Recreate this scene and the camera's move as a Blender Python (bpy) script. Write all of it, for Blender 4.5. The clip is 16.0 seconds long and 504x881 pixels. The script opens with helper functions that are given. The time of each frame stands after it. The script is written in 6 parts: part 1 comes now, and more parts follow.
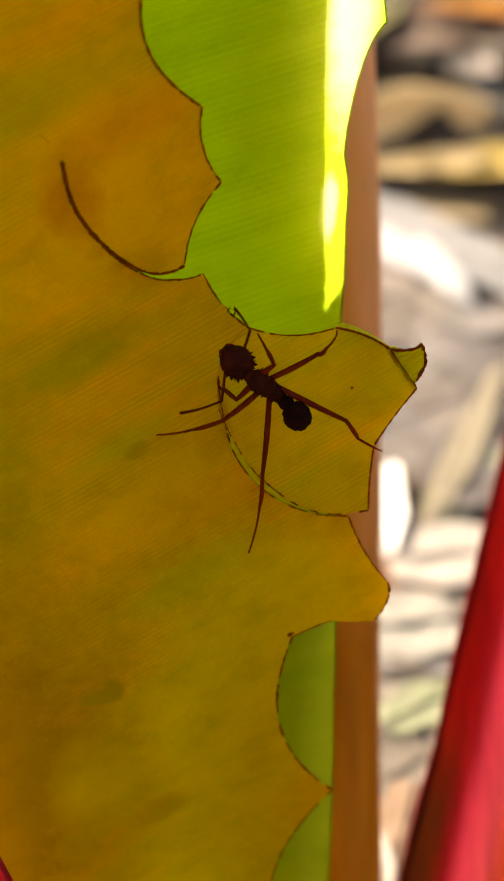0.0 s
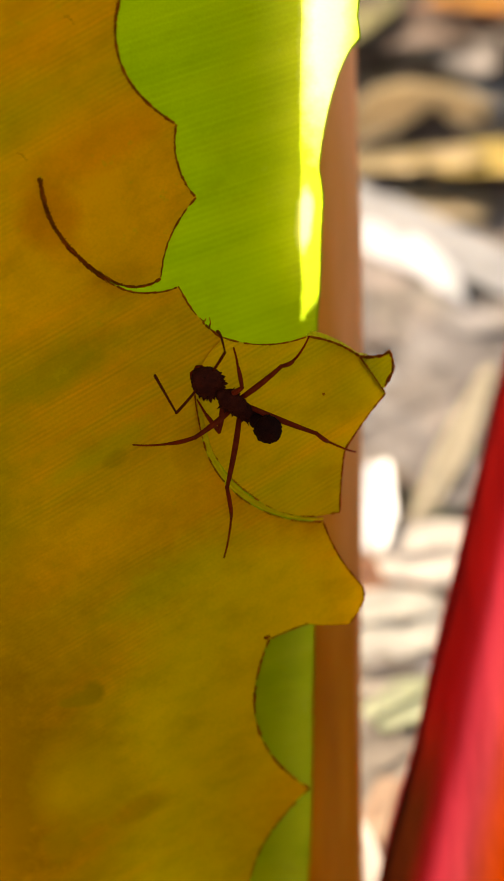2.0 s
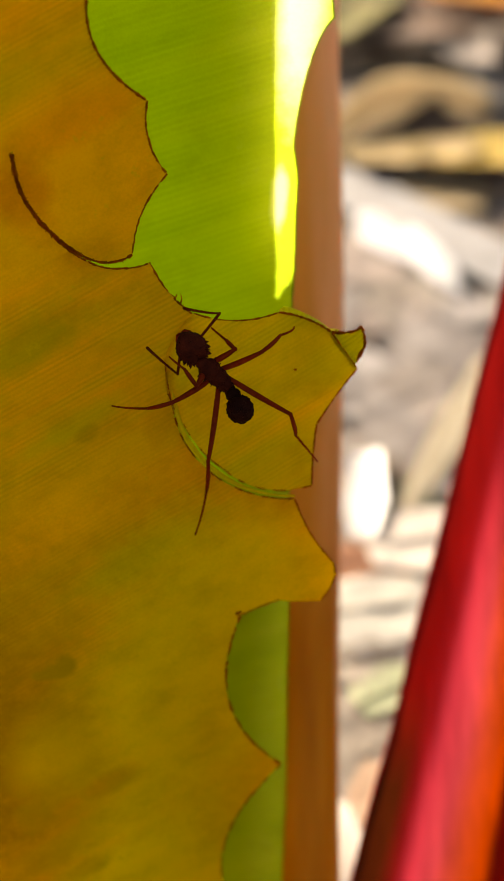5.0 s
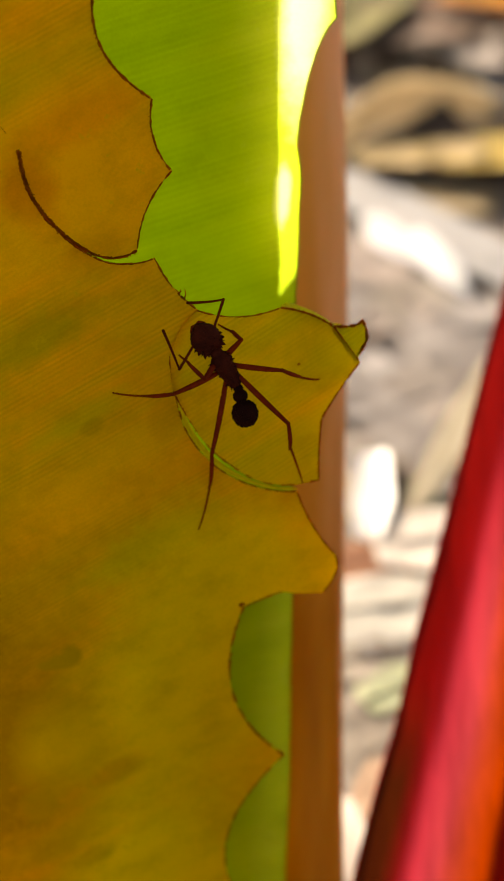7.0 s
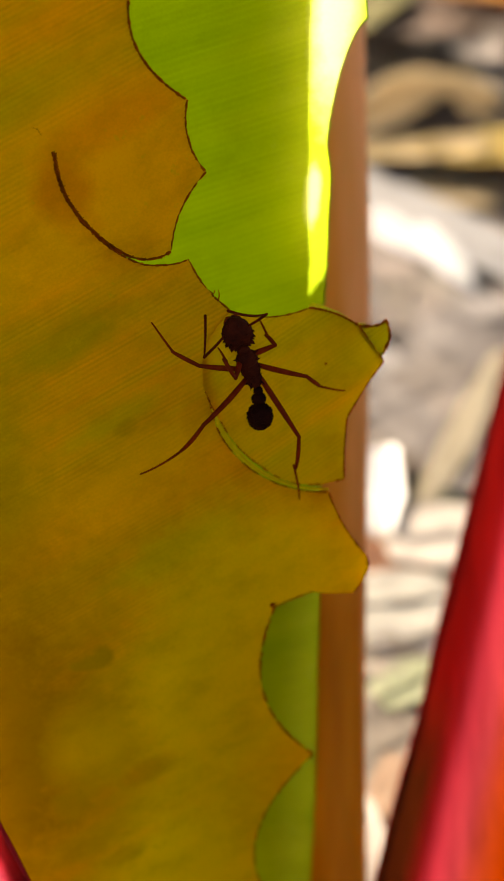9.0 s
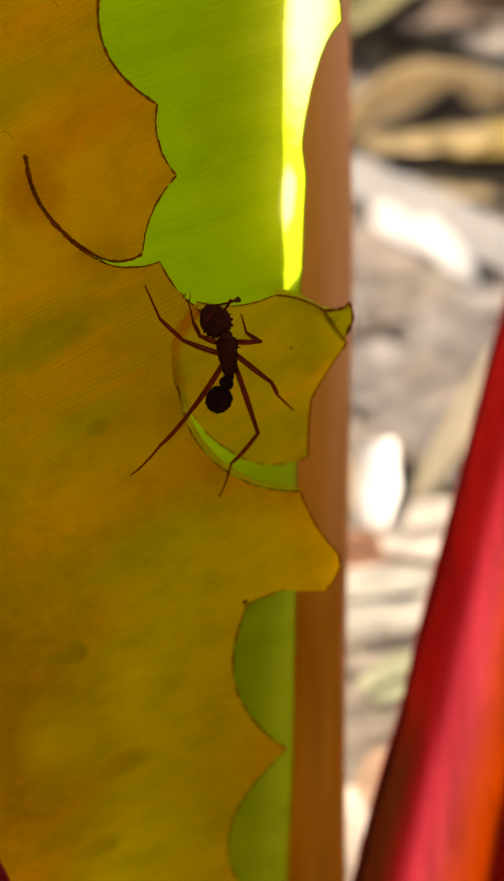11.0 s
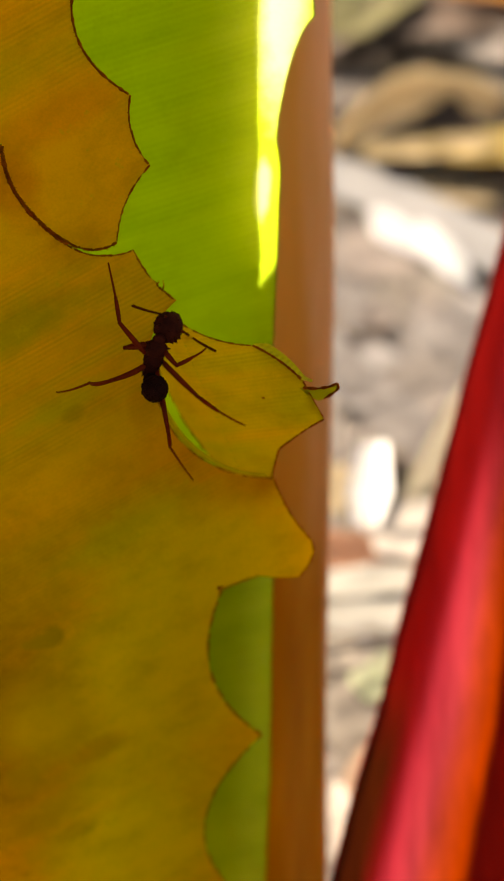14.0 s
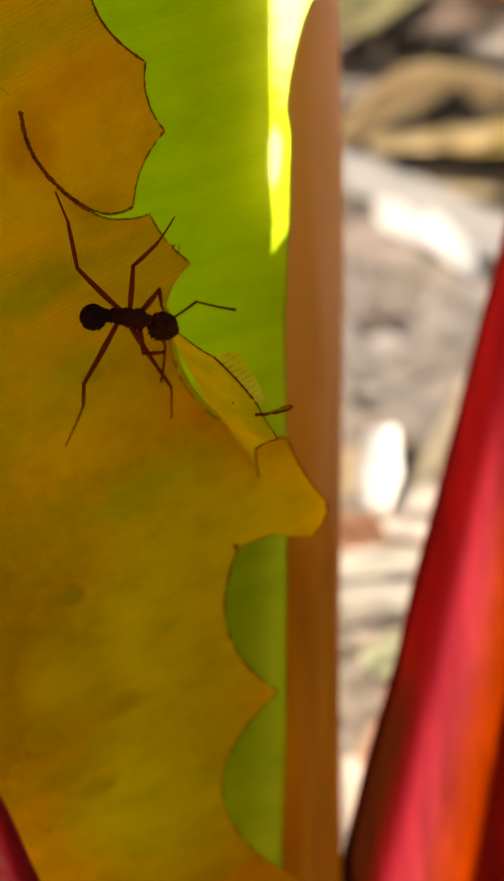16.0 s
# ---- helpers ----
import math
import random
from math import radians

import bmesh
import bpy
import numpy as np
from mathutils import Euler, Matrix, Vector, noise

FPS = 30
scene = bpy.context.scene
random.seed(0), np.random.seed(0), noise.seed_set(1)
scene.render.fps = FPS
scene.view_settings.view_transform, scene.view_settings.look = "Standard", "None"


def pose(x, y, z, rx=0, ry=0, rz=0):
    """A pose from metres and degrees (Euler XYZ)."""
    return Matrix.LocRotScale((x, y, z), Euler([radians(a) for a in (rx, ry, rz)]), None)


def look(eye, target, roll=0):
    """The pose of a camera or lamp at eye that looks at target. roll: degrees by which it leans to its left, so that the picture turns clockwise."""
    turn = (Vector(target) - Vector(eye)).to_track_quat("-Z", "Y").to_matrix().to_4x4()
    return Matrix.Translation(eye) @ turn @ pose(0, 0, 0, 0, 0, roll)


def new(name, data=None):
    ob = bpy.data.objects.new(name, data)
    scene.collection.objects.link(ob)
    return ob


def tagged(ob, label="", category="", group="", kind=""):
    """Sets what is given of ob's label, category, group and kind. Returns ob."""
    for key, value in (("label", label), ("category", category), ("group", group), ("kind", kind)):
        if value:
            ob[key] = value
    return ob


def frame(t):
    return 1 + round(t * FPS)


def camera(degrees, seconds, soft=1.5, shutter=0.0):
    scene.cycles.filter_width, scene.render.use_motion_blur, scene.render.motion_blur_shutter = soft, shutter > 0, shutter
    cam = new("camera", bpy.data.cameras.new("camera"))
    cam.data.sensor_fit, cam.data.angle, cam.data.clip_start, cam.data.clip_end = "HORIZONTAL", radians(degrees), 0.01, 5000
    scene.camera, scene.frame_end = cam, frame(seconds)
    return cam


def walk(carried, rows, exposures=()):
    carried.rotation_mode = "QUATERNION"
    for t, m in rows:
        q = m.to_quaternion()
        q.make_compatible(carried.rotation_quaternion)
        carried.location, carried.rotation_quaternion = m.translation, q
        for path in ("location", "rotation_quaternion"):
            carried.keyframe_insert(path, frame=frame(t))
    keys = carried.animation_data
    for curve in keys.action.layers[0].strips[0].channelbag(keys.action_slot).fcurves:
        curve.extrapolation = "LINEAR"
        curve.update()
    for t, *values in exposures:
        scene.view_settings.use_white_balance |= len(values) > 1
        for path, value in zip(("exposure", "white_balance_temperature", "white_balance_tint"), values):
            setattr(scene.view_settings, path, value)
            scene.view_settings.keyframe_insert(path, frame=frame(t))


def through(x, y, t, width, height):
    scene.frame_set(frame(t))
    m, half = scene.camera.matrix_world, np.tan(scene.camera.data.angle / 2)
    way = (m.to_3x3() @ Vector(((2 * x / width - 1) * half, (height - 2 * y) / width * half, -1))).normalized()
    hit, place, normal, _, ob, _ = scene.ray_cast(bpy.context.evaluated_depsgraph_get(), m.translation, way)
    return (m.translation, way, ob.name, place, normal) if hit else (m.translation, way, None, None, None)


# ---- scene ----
MM = 0.001
TILT, EYE = -35.0, 0.114


def mm(x, y, z, rx=0, ry=0, rz=0):
    """A pose from millimetres and degrees."""
    return pose(x * MM, y * MM, z * MM, rx, ry, rz)


# first eye of the hand-held close-up lens, 11 cm over the ground and looking down
VIEW = pose(0, 0, EYE, TILT, 0, 0)
# the chewed leaf: x to its right, y up along it, z towards the lens
LEAF = VIEW @ mm(0, 70.38, 0, 106.08, 0, 11.48)

cam = camera(25.3, 16.0, 1.5)
cam.data.dof.use_dof = True
cam.data.dof.focus_distance = 0.0695
cam.data.dof.aperture_fstop = 38.0
cam.data.dof.aperture_blades = 0
PATH = [
    (0, 0.005, -0, 0.007, 90.44, 0.07, 0.001),
    (0.5, 3.365, -0.621, -1.55, 90.509, -0.149, 0.384),
    (1, 5.492, -1.533, -3.223, 90.662, -0.166, 0.758),
    (1.5, 5.842, -1.081, -3.645, 90.725, -0.189, 0.691),
    (2, 1.648, -1.663, 0.953, 90.092, 0.143, 0.08),
    (2.5, 0.444, -0.855, -0.829, 90.44, 0.438, 0.254),
    (3, -1.029, -1.013, 0.948, 90.184, 0.671, -0.044),
    (3.5, -3.578, -1.227, 3.182, 89.427, 0.756, -1.349),
    (4, -0.676, -1.994, 2.463, 89.603, 0.376, -0.525),
    (4.5, 1.255, -2.31, 1.282, 89.657, 0.071, -0.158),
    (5, 3.834, -2.218, -0.176, 89.78, -0.293, 0.336),
    (5.2, 3.097, -2.444, 0.224, 89.655, -0.420, 0.302),
    (7.3, 4.568, -3.793, -1.595, 90.231, -0.379, 1.066),
    (7.5, 4.712, -3.434, -4.072, 90.63, -0.479, 1.223),
    (8, 5.027, -3.525, -1.718, 90.052, -0.566, 1.306),
    (8.5, 2.191, -3.386, 0.6, 89.661, -0.468, 0.792),
    (8.7, 1.851, -3.289, -0.544, 89.696, -0.227, 0.607),
    (10.8, 2.810, -4.406, 1.970, 88.820, -0.469, 0.910),
    (11, 4.674, -4.188, 0.34, 89.086, -0.572, 1.314),
    (11.5, 3.907, -4.239, 0.678, 89.048, -0.401, 1.287),
    (12, 2.672, -4.156, 0.051, 89.229, -0.273, 1.077),
    (12.5, 4.245, -4.636, 0.146, 89.343, -0.424, 1.267),
    (13, 4.274, -5.403, 1.064, 89.278, -0.432, 1.293),
    (13.5, 6.223, -5.369, -0.333, 89.422, -0.669, 1.571),
    (14, 6.998, -5.314, -1.262, 89.649, -0.724, 1.671),
    (14.5, 2.807, -5.773, 0.327, 89.457, -0.255, 1.274),
    (15, 0.195, -5.518, -4.517, 90.18, 0.1, 1.064),
    (15.5, 4.286, -6.653, -3.072, 89.823, -0.054, 1.748),
    (16, 6.619, -7.265, -4.283, 89.816, -0.231, 2.066),
]
EXPOSURE, KELVIN, SKY, SUN = 2.34, 9200, 0.07, 4.7
walk(cam, [(t, VIEW @ mm(x, y, z, rx, ry, rz)) for t, x, y, z, rx, ry, rz in PATH], [(0, EXPOSURE + 0.06, KELVIN, 10), (5, EXPOSURE + 0.06, KELVIN, 10), (8, EXPOSURE - 0.05, KELVIN, 10), (12.5, EXPOSURE - 0.06, KELVIN, 10), (16, EXPOSURE - 0.08, KELVIN, 10)])

# ---- light ----
SUN_WAY = VIEW.to_3x3() @ Vector((-0.62, 0.40, 0.68))
world = bpy.data.worlds.new("world")
scene.world = world
world.use_nodes = True
sky = world.node_tree.nodes.new("ShaderNodeTexSky")
sky.sky_type, sky.sun_disc = "NISHITA", False
sky.air_density, sky.dust_density, sky.ozone_density = 0.7, 3.0, 0.5
sky.sun_elevation = math.asin(SUN_WAY.z)
sky.sun_rotation = math.atan2(SUN_WAY.x, SUN_WAY.y)
world.node_tree.links.new(sky.outputs[0], world.node_tree.nodes["Background"].inputs[0])
world.node_tree.nodes["Background"].inputs[1].default_value = SKY
sun = new("sun", bpy.data.lights.new("sun", "SUN"))
sun.data.energy, sun.data.angle, sun.data.color = SUN, radians(2.1), (1.0, 1.0, 1.04)
sun.matrix_basis = look(tuple(SUN_WAY * 5), (0, 0, 0))


# ---- materials ----
class Nodes:
    """A short way to write a node material."""

    def __init__(self, name):
        self.mat = bpy.data.materials.new(name)
        self.mat.use_nodes = True
        self.tree = self.mat.node_tree
        self.tree.nodes.clear()
        self.out = self.tree.nodes.new("ShaderNodeOutputMaterial")

    def add(self, kind, inputs=None, **settings):
        n = self.tree.nodes.new("ShaderNode" + kind)
        for k, v in settings.items():
            setattr(n, k, v)
        for k, v in (inputs or {}).items():
            if isinstance(v, bpy.types.NodeSocket):
                self.tree.links.new(v, n.inputs[k])
            else:
                n.inputs[k].default_value = v
        return n

    def coords(self, scale=(1, 1, 1), turn=0.0):
        """Object coordinates in millimetres, turned about z and then stretched."""
        tc = self.add("TexCoord")
        m = self.add("Mapping", {"Vector": tc.outputs["Object"], "Rotation": (0, 0, radians(-turn)), "Scale": (1000, 1000, 1000)})
        return self.add("Mapping", {"Vector": m.outputs[0], "Scale": scale}).outputs[0]

    def noise(self, vector, scale, detail=4.0, rough=0.55):
        return self.add("TexNoise", {"Vector": vector, "Scale": scale, "Detail": detail, "Roughness": rough}).outputs["Fac"]

    def ramp(self, fac, stops):
        r = self.add("ValToRGB", {"Fac": fac})
        while len(r.color_ramp.elements) < len(stops):
            r.color_ramp.elements.new(0.5)
        for e, (p, c) in zip(r.color_ramp.elements, stops):
            e.position, e.color = p, (*c, 1) if len(c) == 3 else c
        return r.outputs[0]

    def mix(self, fac, a, b, how="MIX"):
        m = self.add("MixRGB", blend_type=how)
        for k, v in (("Fac", fac), ("Color1", a), ("Color2", b)):
            if isinstance(v, bpy.types.NodeSocket):
                self.tree.links.new(v, m.inputs[k])
            else:
                m.inputs[k].default_value = v if k == "Fac" else (*v, 1)
        return m.outputs[0]

    def surface(self, shader):
        self.tree.links.new(shader, self.out.inputs["Surface"])
        return self.mat


def grey(v):
    return (v, v, v)


def leaf_material(name, through_stops, turn, clouds=0.0, vein=0.30, share=0.8, patch=0.09, streak=0.35, dark=0.80, blots=(0.12, 0.05, 0.0), blot_at=0.70, stains_and_light=(), front=0.8, spec=0.2, relief=0.35):
    """A thin leaf: most light goes through it; parallel veins run at turn degrees."""
    n = Nodes(name)
    flat, along = n.coords(), n.coords((0.05, 1, 1), turn)
    patches = n.noise(flat, patch, 3.0, 0.5)
    streaks = n.noise(along, streak, 3.0, 0.6)
    both = n.add("Math", {0: patches, 1: streaks}, operation="ADD").outputs[0]
    half = n.add("Math", {0: both, 1: 0.5}, operation="MULTIPLY").outputs[0]
    colour = n.ramp(half, through_stops)
    wave = n.add("TexWave", {"Vector": n.coords((1, 1, 1), turn), "Scale": 0.314 / vein, "Distortion": 0.6, "Detail": 2.0, "Detail Scale": 0.4}, bands_direction="Y").outputs["Fac"]
    breaks = n.noise(n.coords((0.12, 1.0, 1), turn), 1.1, 2.0)
    ribs = n.ramp(wave, [(0.0, grey(dark)), (0.55, grey(1.0)), (1.0, grey(1.06))])
    faint = n.ramp(breaks, [(0.36, grey(0.0)), (0.62, grey(1.0))])
    colour = n.mix(faint, colour, n.mix(1.0, colour, ribs, "MULTIPLY"))
    spots = n.noise(n.coords((0.55, 1.0, 1), turn), 0.22, 5.0, 0.6)
    spot = n.ramp(spots, [(blot_at, grey(0.0)), (blot_at + 0.10, grey(0.62))])
    colour = n.mix(spot, colour, blots)
    lying = n.coords((1, 1, 1), turn)
    for x, y, rx, ry, tone, strength, *along_veins in stains_and_light:
        # a stain or painted light with a soft, ragged rim at its own place on the leaf, level or along the veins
        c, s = (math.cos(radians(turn)), math.sin(radians(turn))) if along_veins else (1, 0)
        u, v = x * c + y * s, y * c - x * s
        at = n.add("Mapping", {"Vector": lying if along_veins else flat, "Location": (-u / rx, -v / ry, 0), "Scale": (1 / rx, 1 / ry, 0)}).outputs[0]
        ball = n.add("TexGradient", {"Vector": at}, gradient_type="SPHERICAL").outputs["Fac"]
        ragged = n.add("Math", {0: ball, 1: n.add("Math", {0: n.noise(flat, 0.8, 5.0, 0.65), 1: 0.45}, operation="MULTIPLY").outputs[0]}, operation="ADD").outputs[0]
        # small spots have a firmer rim than broad tints
        rim = (0.31, 0.70) if max(rx, ry) < 3 else (0.28, 0.85)
        colour = n.mix(n.ramp(ragged, [(rim[0], grey(0.0)), (rim[1], grey(strength))]), colour, tone)
    if clouds:
        # cloudy mottling of the drying tissue
        mottle = n.noise(n.coords((0.6, 1, 1), turn), 0.42, 6.0, 0.6)
        colour = n.mix(clouds, colour, n.mix(1.0, colour, n.ramp(mottle, [(0.30, (0.74, 0.71, 0.7)), (0.5, grey(1.0)), (0.70, (1.14, 1.10, 1.0))]), "MULTIPLY"))
    fine = n.noise(flat, 6.0, 2.0)
    colour = n.mix(0.10, colour, n.mix(1.0, colour, n.ramp(fine, [(0.3, grey(0.5)), (0.7, grey(1.25))]), "MULTIPLY"))
    bump = n.add("Bump", {"Strength": relief, "Distance": 0.00006, "Height": wave})
    front = n.add("BsdfPrincipled", {"Base Color": n.mix(1.0, colour, grey(front), "MULTIPLY"), "Roughness": 0.55, "Specular IOR Level": spec, "Normal": bump.outputs[0]})
    through = n.add("BsdfTranslucent", {"Color": colour, "Normal": bump.outputs[0]})
    return n.surface(n.add("MixShader", {0: share, 1: front.outputs[0], 2: through.outputs[0]}).outputs[0])


def solid_material(name, stops, size, rough=0.6, spec=0.3, stretch=(1, 1, 1), bump=0.3, depth=0.0002, through=None, share=0.35, random_tone=0.0):
    """Opaque matter with patches, grain and relief; through: a share of light that passes."""
    n = Nodes(name)
    v = n.coords(stretch)
    big, small = n.noise(v, size, 4.0), n.noise(v, size * 7.0, 4.0, 0.65)
    fac = n.add("Math", {0: n.add("Math", {0: big, 1: 0.65}, operation="MULTIPLY").outputs[0], 1: n.add("Math", {0: small, 1: 0.35}, operation="MULTIPLY").outputs[0]}, operation="ADD").outputs[0]
    colour = n.ramp(fac, stops)
    if random_tone:
        isle = n.add("NewGeometry").outputs["Random Per Island"]
        tone = n.ramp(isle, [(0.0, (0.30, 0.25, 0.22)), (0.25, (0.7, 0.63, 0.57)), (0.6, (1.0, 0.88, 0.74)), (0.8, (1.1, 1.05, 1.0)), (1.0, (1.5, 1.43, 1.36))])
        colour = n.mix(random_tone, colour, n.mix(1.0, colour, tone, "MULTIPLY"))
    b = n.add("Bump", {"Strength": bump, "Distance": depth, "Height": small})
    front = n.add("BsdfPrincipled", {"Base Color": colour, "Roughness": rough, "Specular IOR Level": spec, "Normal": b.outputs[0]})
    if through is None:
        return n.surface(front.outputs[0])
    t = n.add("BsdfTranslucent", {"Color": n.mix(1.0, colour, through, "MULTIPLY"), "Normal": b.outputs[0]})
    return n.surface(n.add("MixShader", {0: share, 1: front.outputs[0], 2: t.outputs[0]}).outputs[0])


def banded_material(name, bands, size, share, gain, fade=None, patch=None, foot=None, slant=0.0):
    """Red bract: colour bands that run along it (u across), streaked, letting light through."""
    n = Nodes(name)
    uv = n.add("UVMap").outputs[0]
    sep, height = n.add("SeparateXYZ", {0: uv}).outputs[:2]
    wob = n.noise(n.coords((1, 1, 0.12)), size, 3.0)
    at = n.add("Math", {0: sep, 1: n.add("Math", {0: n.add("Math", {0: wob, 1: -0.5}, operation="ADD").outputs[0], 1: 0.10}, operation="MULTIPLY").outputs[0]}, operation="ADD").outputs[0]
    edge_at = at
    if slant:
        # the bands run askew to the edge
        lean = n.add("Math", {0: n.add("Math", {0: 0.62, 1: height}, operation="SUBTRACT").outputs[0], 1: slant}, operation="MULTIPLY").outputs[0]
        at = n.add("Math", {0: at, 1: lean}, operation="ADD").outputs[0]
    colour = n.ramp(at, bands)
    if fade:
        # the pink gives way to one red higher up
        start, end, tone = fade
        uneven = n.add("Math", {0: height, 1: n.add("Math", {0: wob, 1: 0.12}, operation="MULTIPLY").outputs[0]}, operation="ADD").outputs[0]
        colour = n.mix(n.ramp(uneven, [(start, grey(0.0)), (end, grey(0.85))]), colour, tone)
    if patch:
        low, high, tone = patch
        pale = n.noise(n.coords((1, 1, 0.35)), 0.45, 4.0, 0.6)
        inner = n.ramp(at, [(0.12, grey(0.0)), (0.22, grey(1.0))])
        colour = n.mix(n.mix(1.0, n.ramp(pale, [(low, grey(0.0)), (high, grey(1.0))]), inner, "MULTIPLY"), colour, tone)
    if foot:
        # withered brown along the edge near the foot
        start, end, tone = foot
        brown = n.mix(1.0, n.ramp(height, [(start, grey(1.0)), (end, grey(0.0))]), n.ramp(edge_at, [(0.14, grey(1.0)), (0.26, grey(0.0))]), "MULTIPLY")
        colour = n.mix(brown, colour, tone)
    fibre = n.noise(n.coords((1, 1, 0.05)), 1.2, 4.0, 0.6)
    colour = n.mix(1.0, colour, n.ramp(fibre, [(0.3, grey(0.72)), (0.7, grey(1.12))]), "MULTIPLY")
    broad = n.noise(n.coords((1, 1, 0.2)), 0.25, 2.0)
    colour = n.mix(1.0, colour, n.ramp(broad, [(0.35, grey(0.78)), (0.65, grey(1.08))]), "MULTIPLY")
    b = n.add("Bump", {"Strength": 0.4, "Distance": 0.0002, "Height": fibre})
    front = n.add("BsdfPrincipled", {"Base Color": colour, "Roughness": 0.6, "Specular IOR Level": 0.04, "Normal": b.outputs[0]})
    t = n.add("BsdfTranslucent", {"Color": n.mix(1.0, colour, grey(gain), "MULTIPLY"), "Normal": b.outputs[0]})
    return n.surface(n.add("MixShader", {0: share, 1: front.outputs[0], 2: t.outputs[0]}).outputs[0])


SPOT = (0.44, 0.225, 0.002)
ORANGE, UMBER, OLIVE = (1.0, 0.40, 0.002), (0.44, 0.10, 0.002), (0.34, 0.28, 0.003)
# broad dark tints at left and pale ones below paint in its light balance
YELLOW_LEAF = leaf_material("yellow_leaf", [(0.36, (0.70, 0.352, 0.002)), (0.46, (0.79, 0.352, 0.002)), (0.53, (0.88, 0.347, 0.002)), (0.62, (0.98, 0.338, 0.002))], 31.0, clouds=0.55, share=0.90, dark=0.905, relief=0.22,
                            stains_and_light=((-7.5, 15.5, 9, 8, (1.0, 0.37, 0.002), 1.0), (-11.3, 14.6, 2.4, 2.6, (0.72, 0.17, 0.002), 0.6), (-10.3, 12.6, 1.8, 1.6, (0.72, 0.17, 0.002), 0.45), (-8.3, 19.0, 7, 1.8, (0.95, 0.28, 0.002), 0.7, 1), (-15.5, 19.5, 7, 3.0, (0.48, 0.33, 0.002), 0.35, 1),
                                    (-14, 9.5, 11, 3, ORANGE, 0.7, 1), (-11, 5.5, 6, 2, OLIVE, 0.6, 1), (-8, 0.5, 5, 1.2, (0.55, 0.38, 0.002), 0.5, 1), (-16.5, -5, 5.5, 19, (0.48, 0.28, 0.002), 0.75), (-7, -4.5, 11, 3.6, ORANGE, 0.7, 1),
                                    (-3.5, -8.5, 8, 1.9, (0.58, 0.4, 0.002), 0.6, 1), (2.4, -17.5, 3, 7, ORANGE, 0.5), (3.5, -11, 10, 9, (1.0, 0.58, 0.002), 0.9), (0, -20, 11, 13, (1.0, 0.57, 0.002), 0.85), (-1, -34, 10, 10, (1.0, 0.6, 0.002), 0.9),
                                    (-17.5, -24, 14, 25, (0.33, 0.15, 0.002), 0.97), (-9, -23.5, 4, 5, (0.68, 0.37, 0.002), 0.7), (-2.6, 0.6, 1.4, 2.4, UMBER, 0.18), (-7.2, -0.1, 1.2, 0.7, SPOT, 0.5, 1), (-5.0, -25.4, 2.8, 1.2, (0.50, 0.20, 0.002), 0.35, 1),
                                    (-10.4, -27.8, 1.7, 1.6, SPOT, 0.6), (-6.4, -32.2, 2.2, 1.0, SPOT, 0.38, 1), (-8.35, -16.3, 0.95, 1.15, SPOT, 0.95), (-9.0, -16.75, 1.2, 0.75, SPOT, 0.95), (-9.9, -17.0, 1.0, 0.5, SPOT, 0.9)))
FRAGMENT_LEAF = leaf_material("fragment_leaf", [(0.40, (0.66, 0.43, 0.002)), (0.50, (0.76, 0.43, 0.002)), (0.60, (0.88, 0.42, 0.002))], 31.0, clouds=0.6, share=0.88, dark=0.92, relief=0.2, blot_at=0.8,
                              stains_and_light=((1.0, -6.5, 3.5, 3.0, ORANGE, 0.5), (9.6, -2.6, 4.5, 4.0, OLIVE, 0.55)))
# pale tints paint the sunlit strip's white core, the dark one its dimmer edge
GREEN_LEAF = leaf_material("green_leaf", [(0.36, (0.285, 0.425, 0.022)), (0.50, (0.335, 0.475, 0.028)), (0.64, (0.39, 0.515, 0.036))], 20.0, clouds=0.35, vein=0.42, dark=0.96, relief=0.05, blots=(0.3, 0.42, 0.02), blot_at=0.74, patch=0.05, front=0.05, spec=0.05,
                           stains_and_light=((7.8, 19.5, 0.9, 7.0, (0.20, 0.31, 0.008), 0.9), (6.7, 27.5, 2.2, 10.0, (0.60, 0.66, 0.26), 0.95), (6.0, 14.6, 0.8, 2.8, (0.56, 0.64, 0.20), 0.9)))
# for the unseen added leaves that dim light from behind
SHADE_LEAF = leaf_material("shade_leaf", [(0.38, (0.09, 0.115, 0.0008)), (0.62, (0.14, 0.165, 0.001))], 14.0, vein=0.42, dark=0.8, blots=(0.1, 0.15, 0.0), blot_at=0.8, front=0.5)
SHORT_SHADE_LEAF = leaf_material("short_shade_leaf", [(0.38, (0.45, 0.37, 0.002)), (0.62, (0.58, 0.48, 0.003))], 14.0, vein=0.42, dark=0.85, blots=(0.1, 0.15, 0.0), blot_at=0.8, front=0.5)
LIP_LEAF = leaf_material("lip_leaf", [(0.40, (0.31, 0.26, 0.005)), (0.60, (0.41, 0.31, 0.009))], 31.0, dark=0.85, share=0.75, blot_at=0.8)
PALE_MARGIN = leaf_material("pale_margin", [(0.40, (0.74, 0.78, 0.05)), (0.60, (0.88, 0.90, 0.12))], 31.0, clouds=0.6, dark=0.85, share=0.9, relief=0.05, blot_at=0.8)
CUT_EDGE = solid_material("cut_edge", [(0.3, (0.17, 0.040, 0.004)), (0.7, (0.56, 0.17, 0.012))], 1.5, 0.85, 0.02, through=(1.2, 0.9, 0.5), share=0.8)
FRESH_CUT = solid_material("fresh_cut", [(0.3, (0.52, 0.46, 0.015)), (0.7, (0.78, 0.66, 0.04))], 1.5, 0.8, 0.03, through=(1.2, 1.1, 0.6), share=0.8)


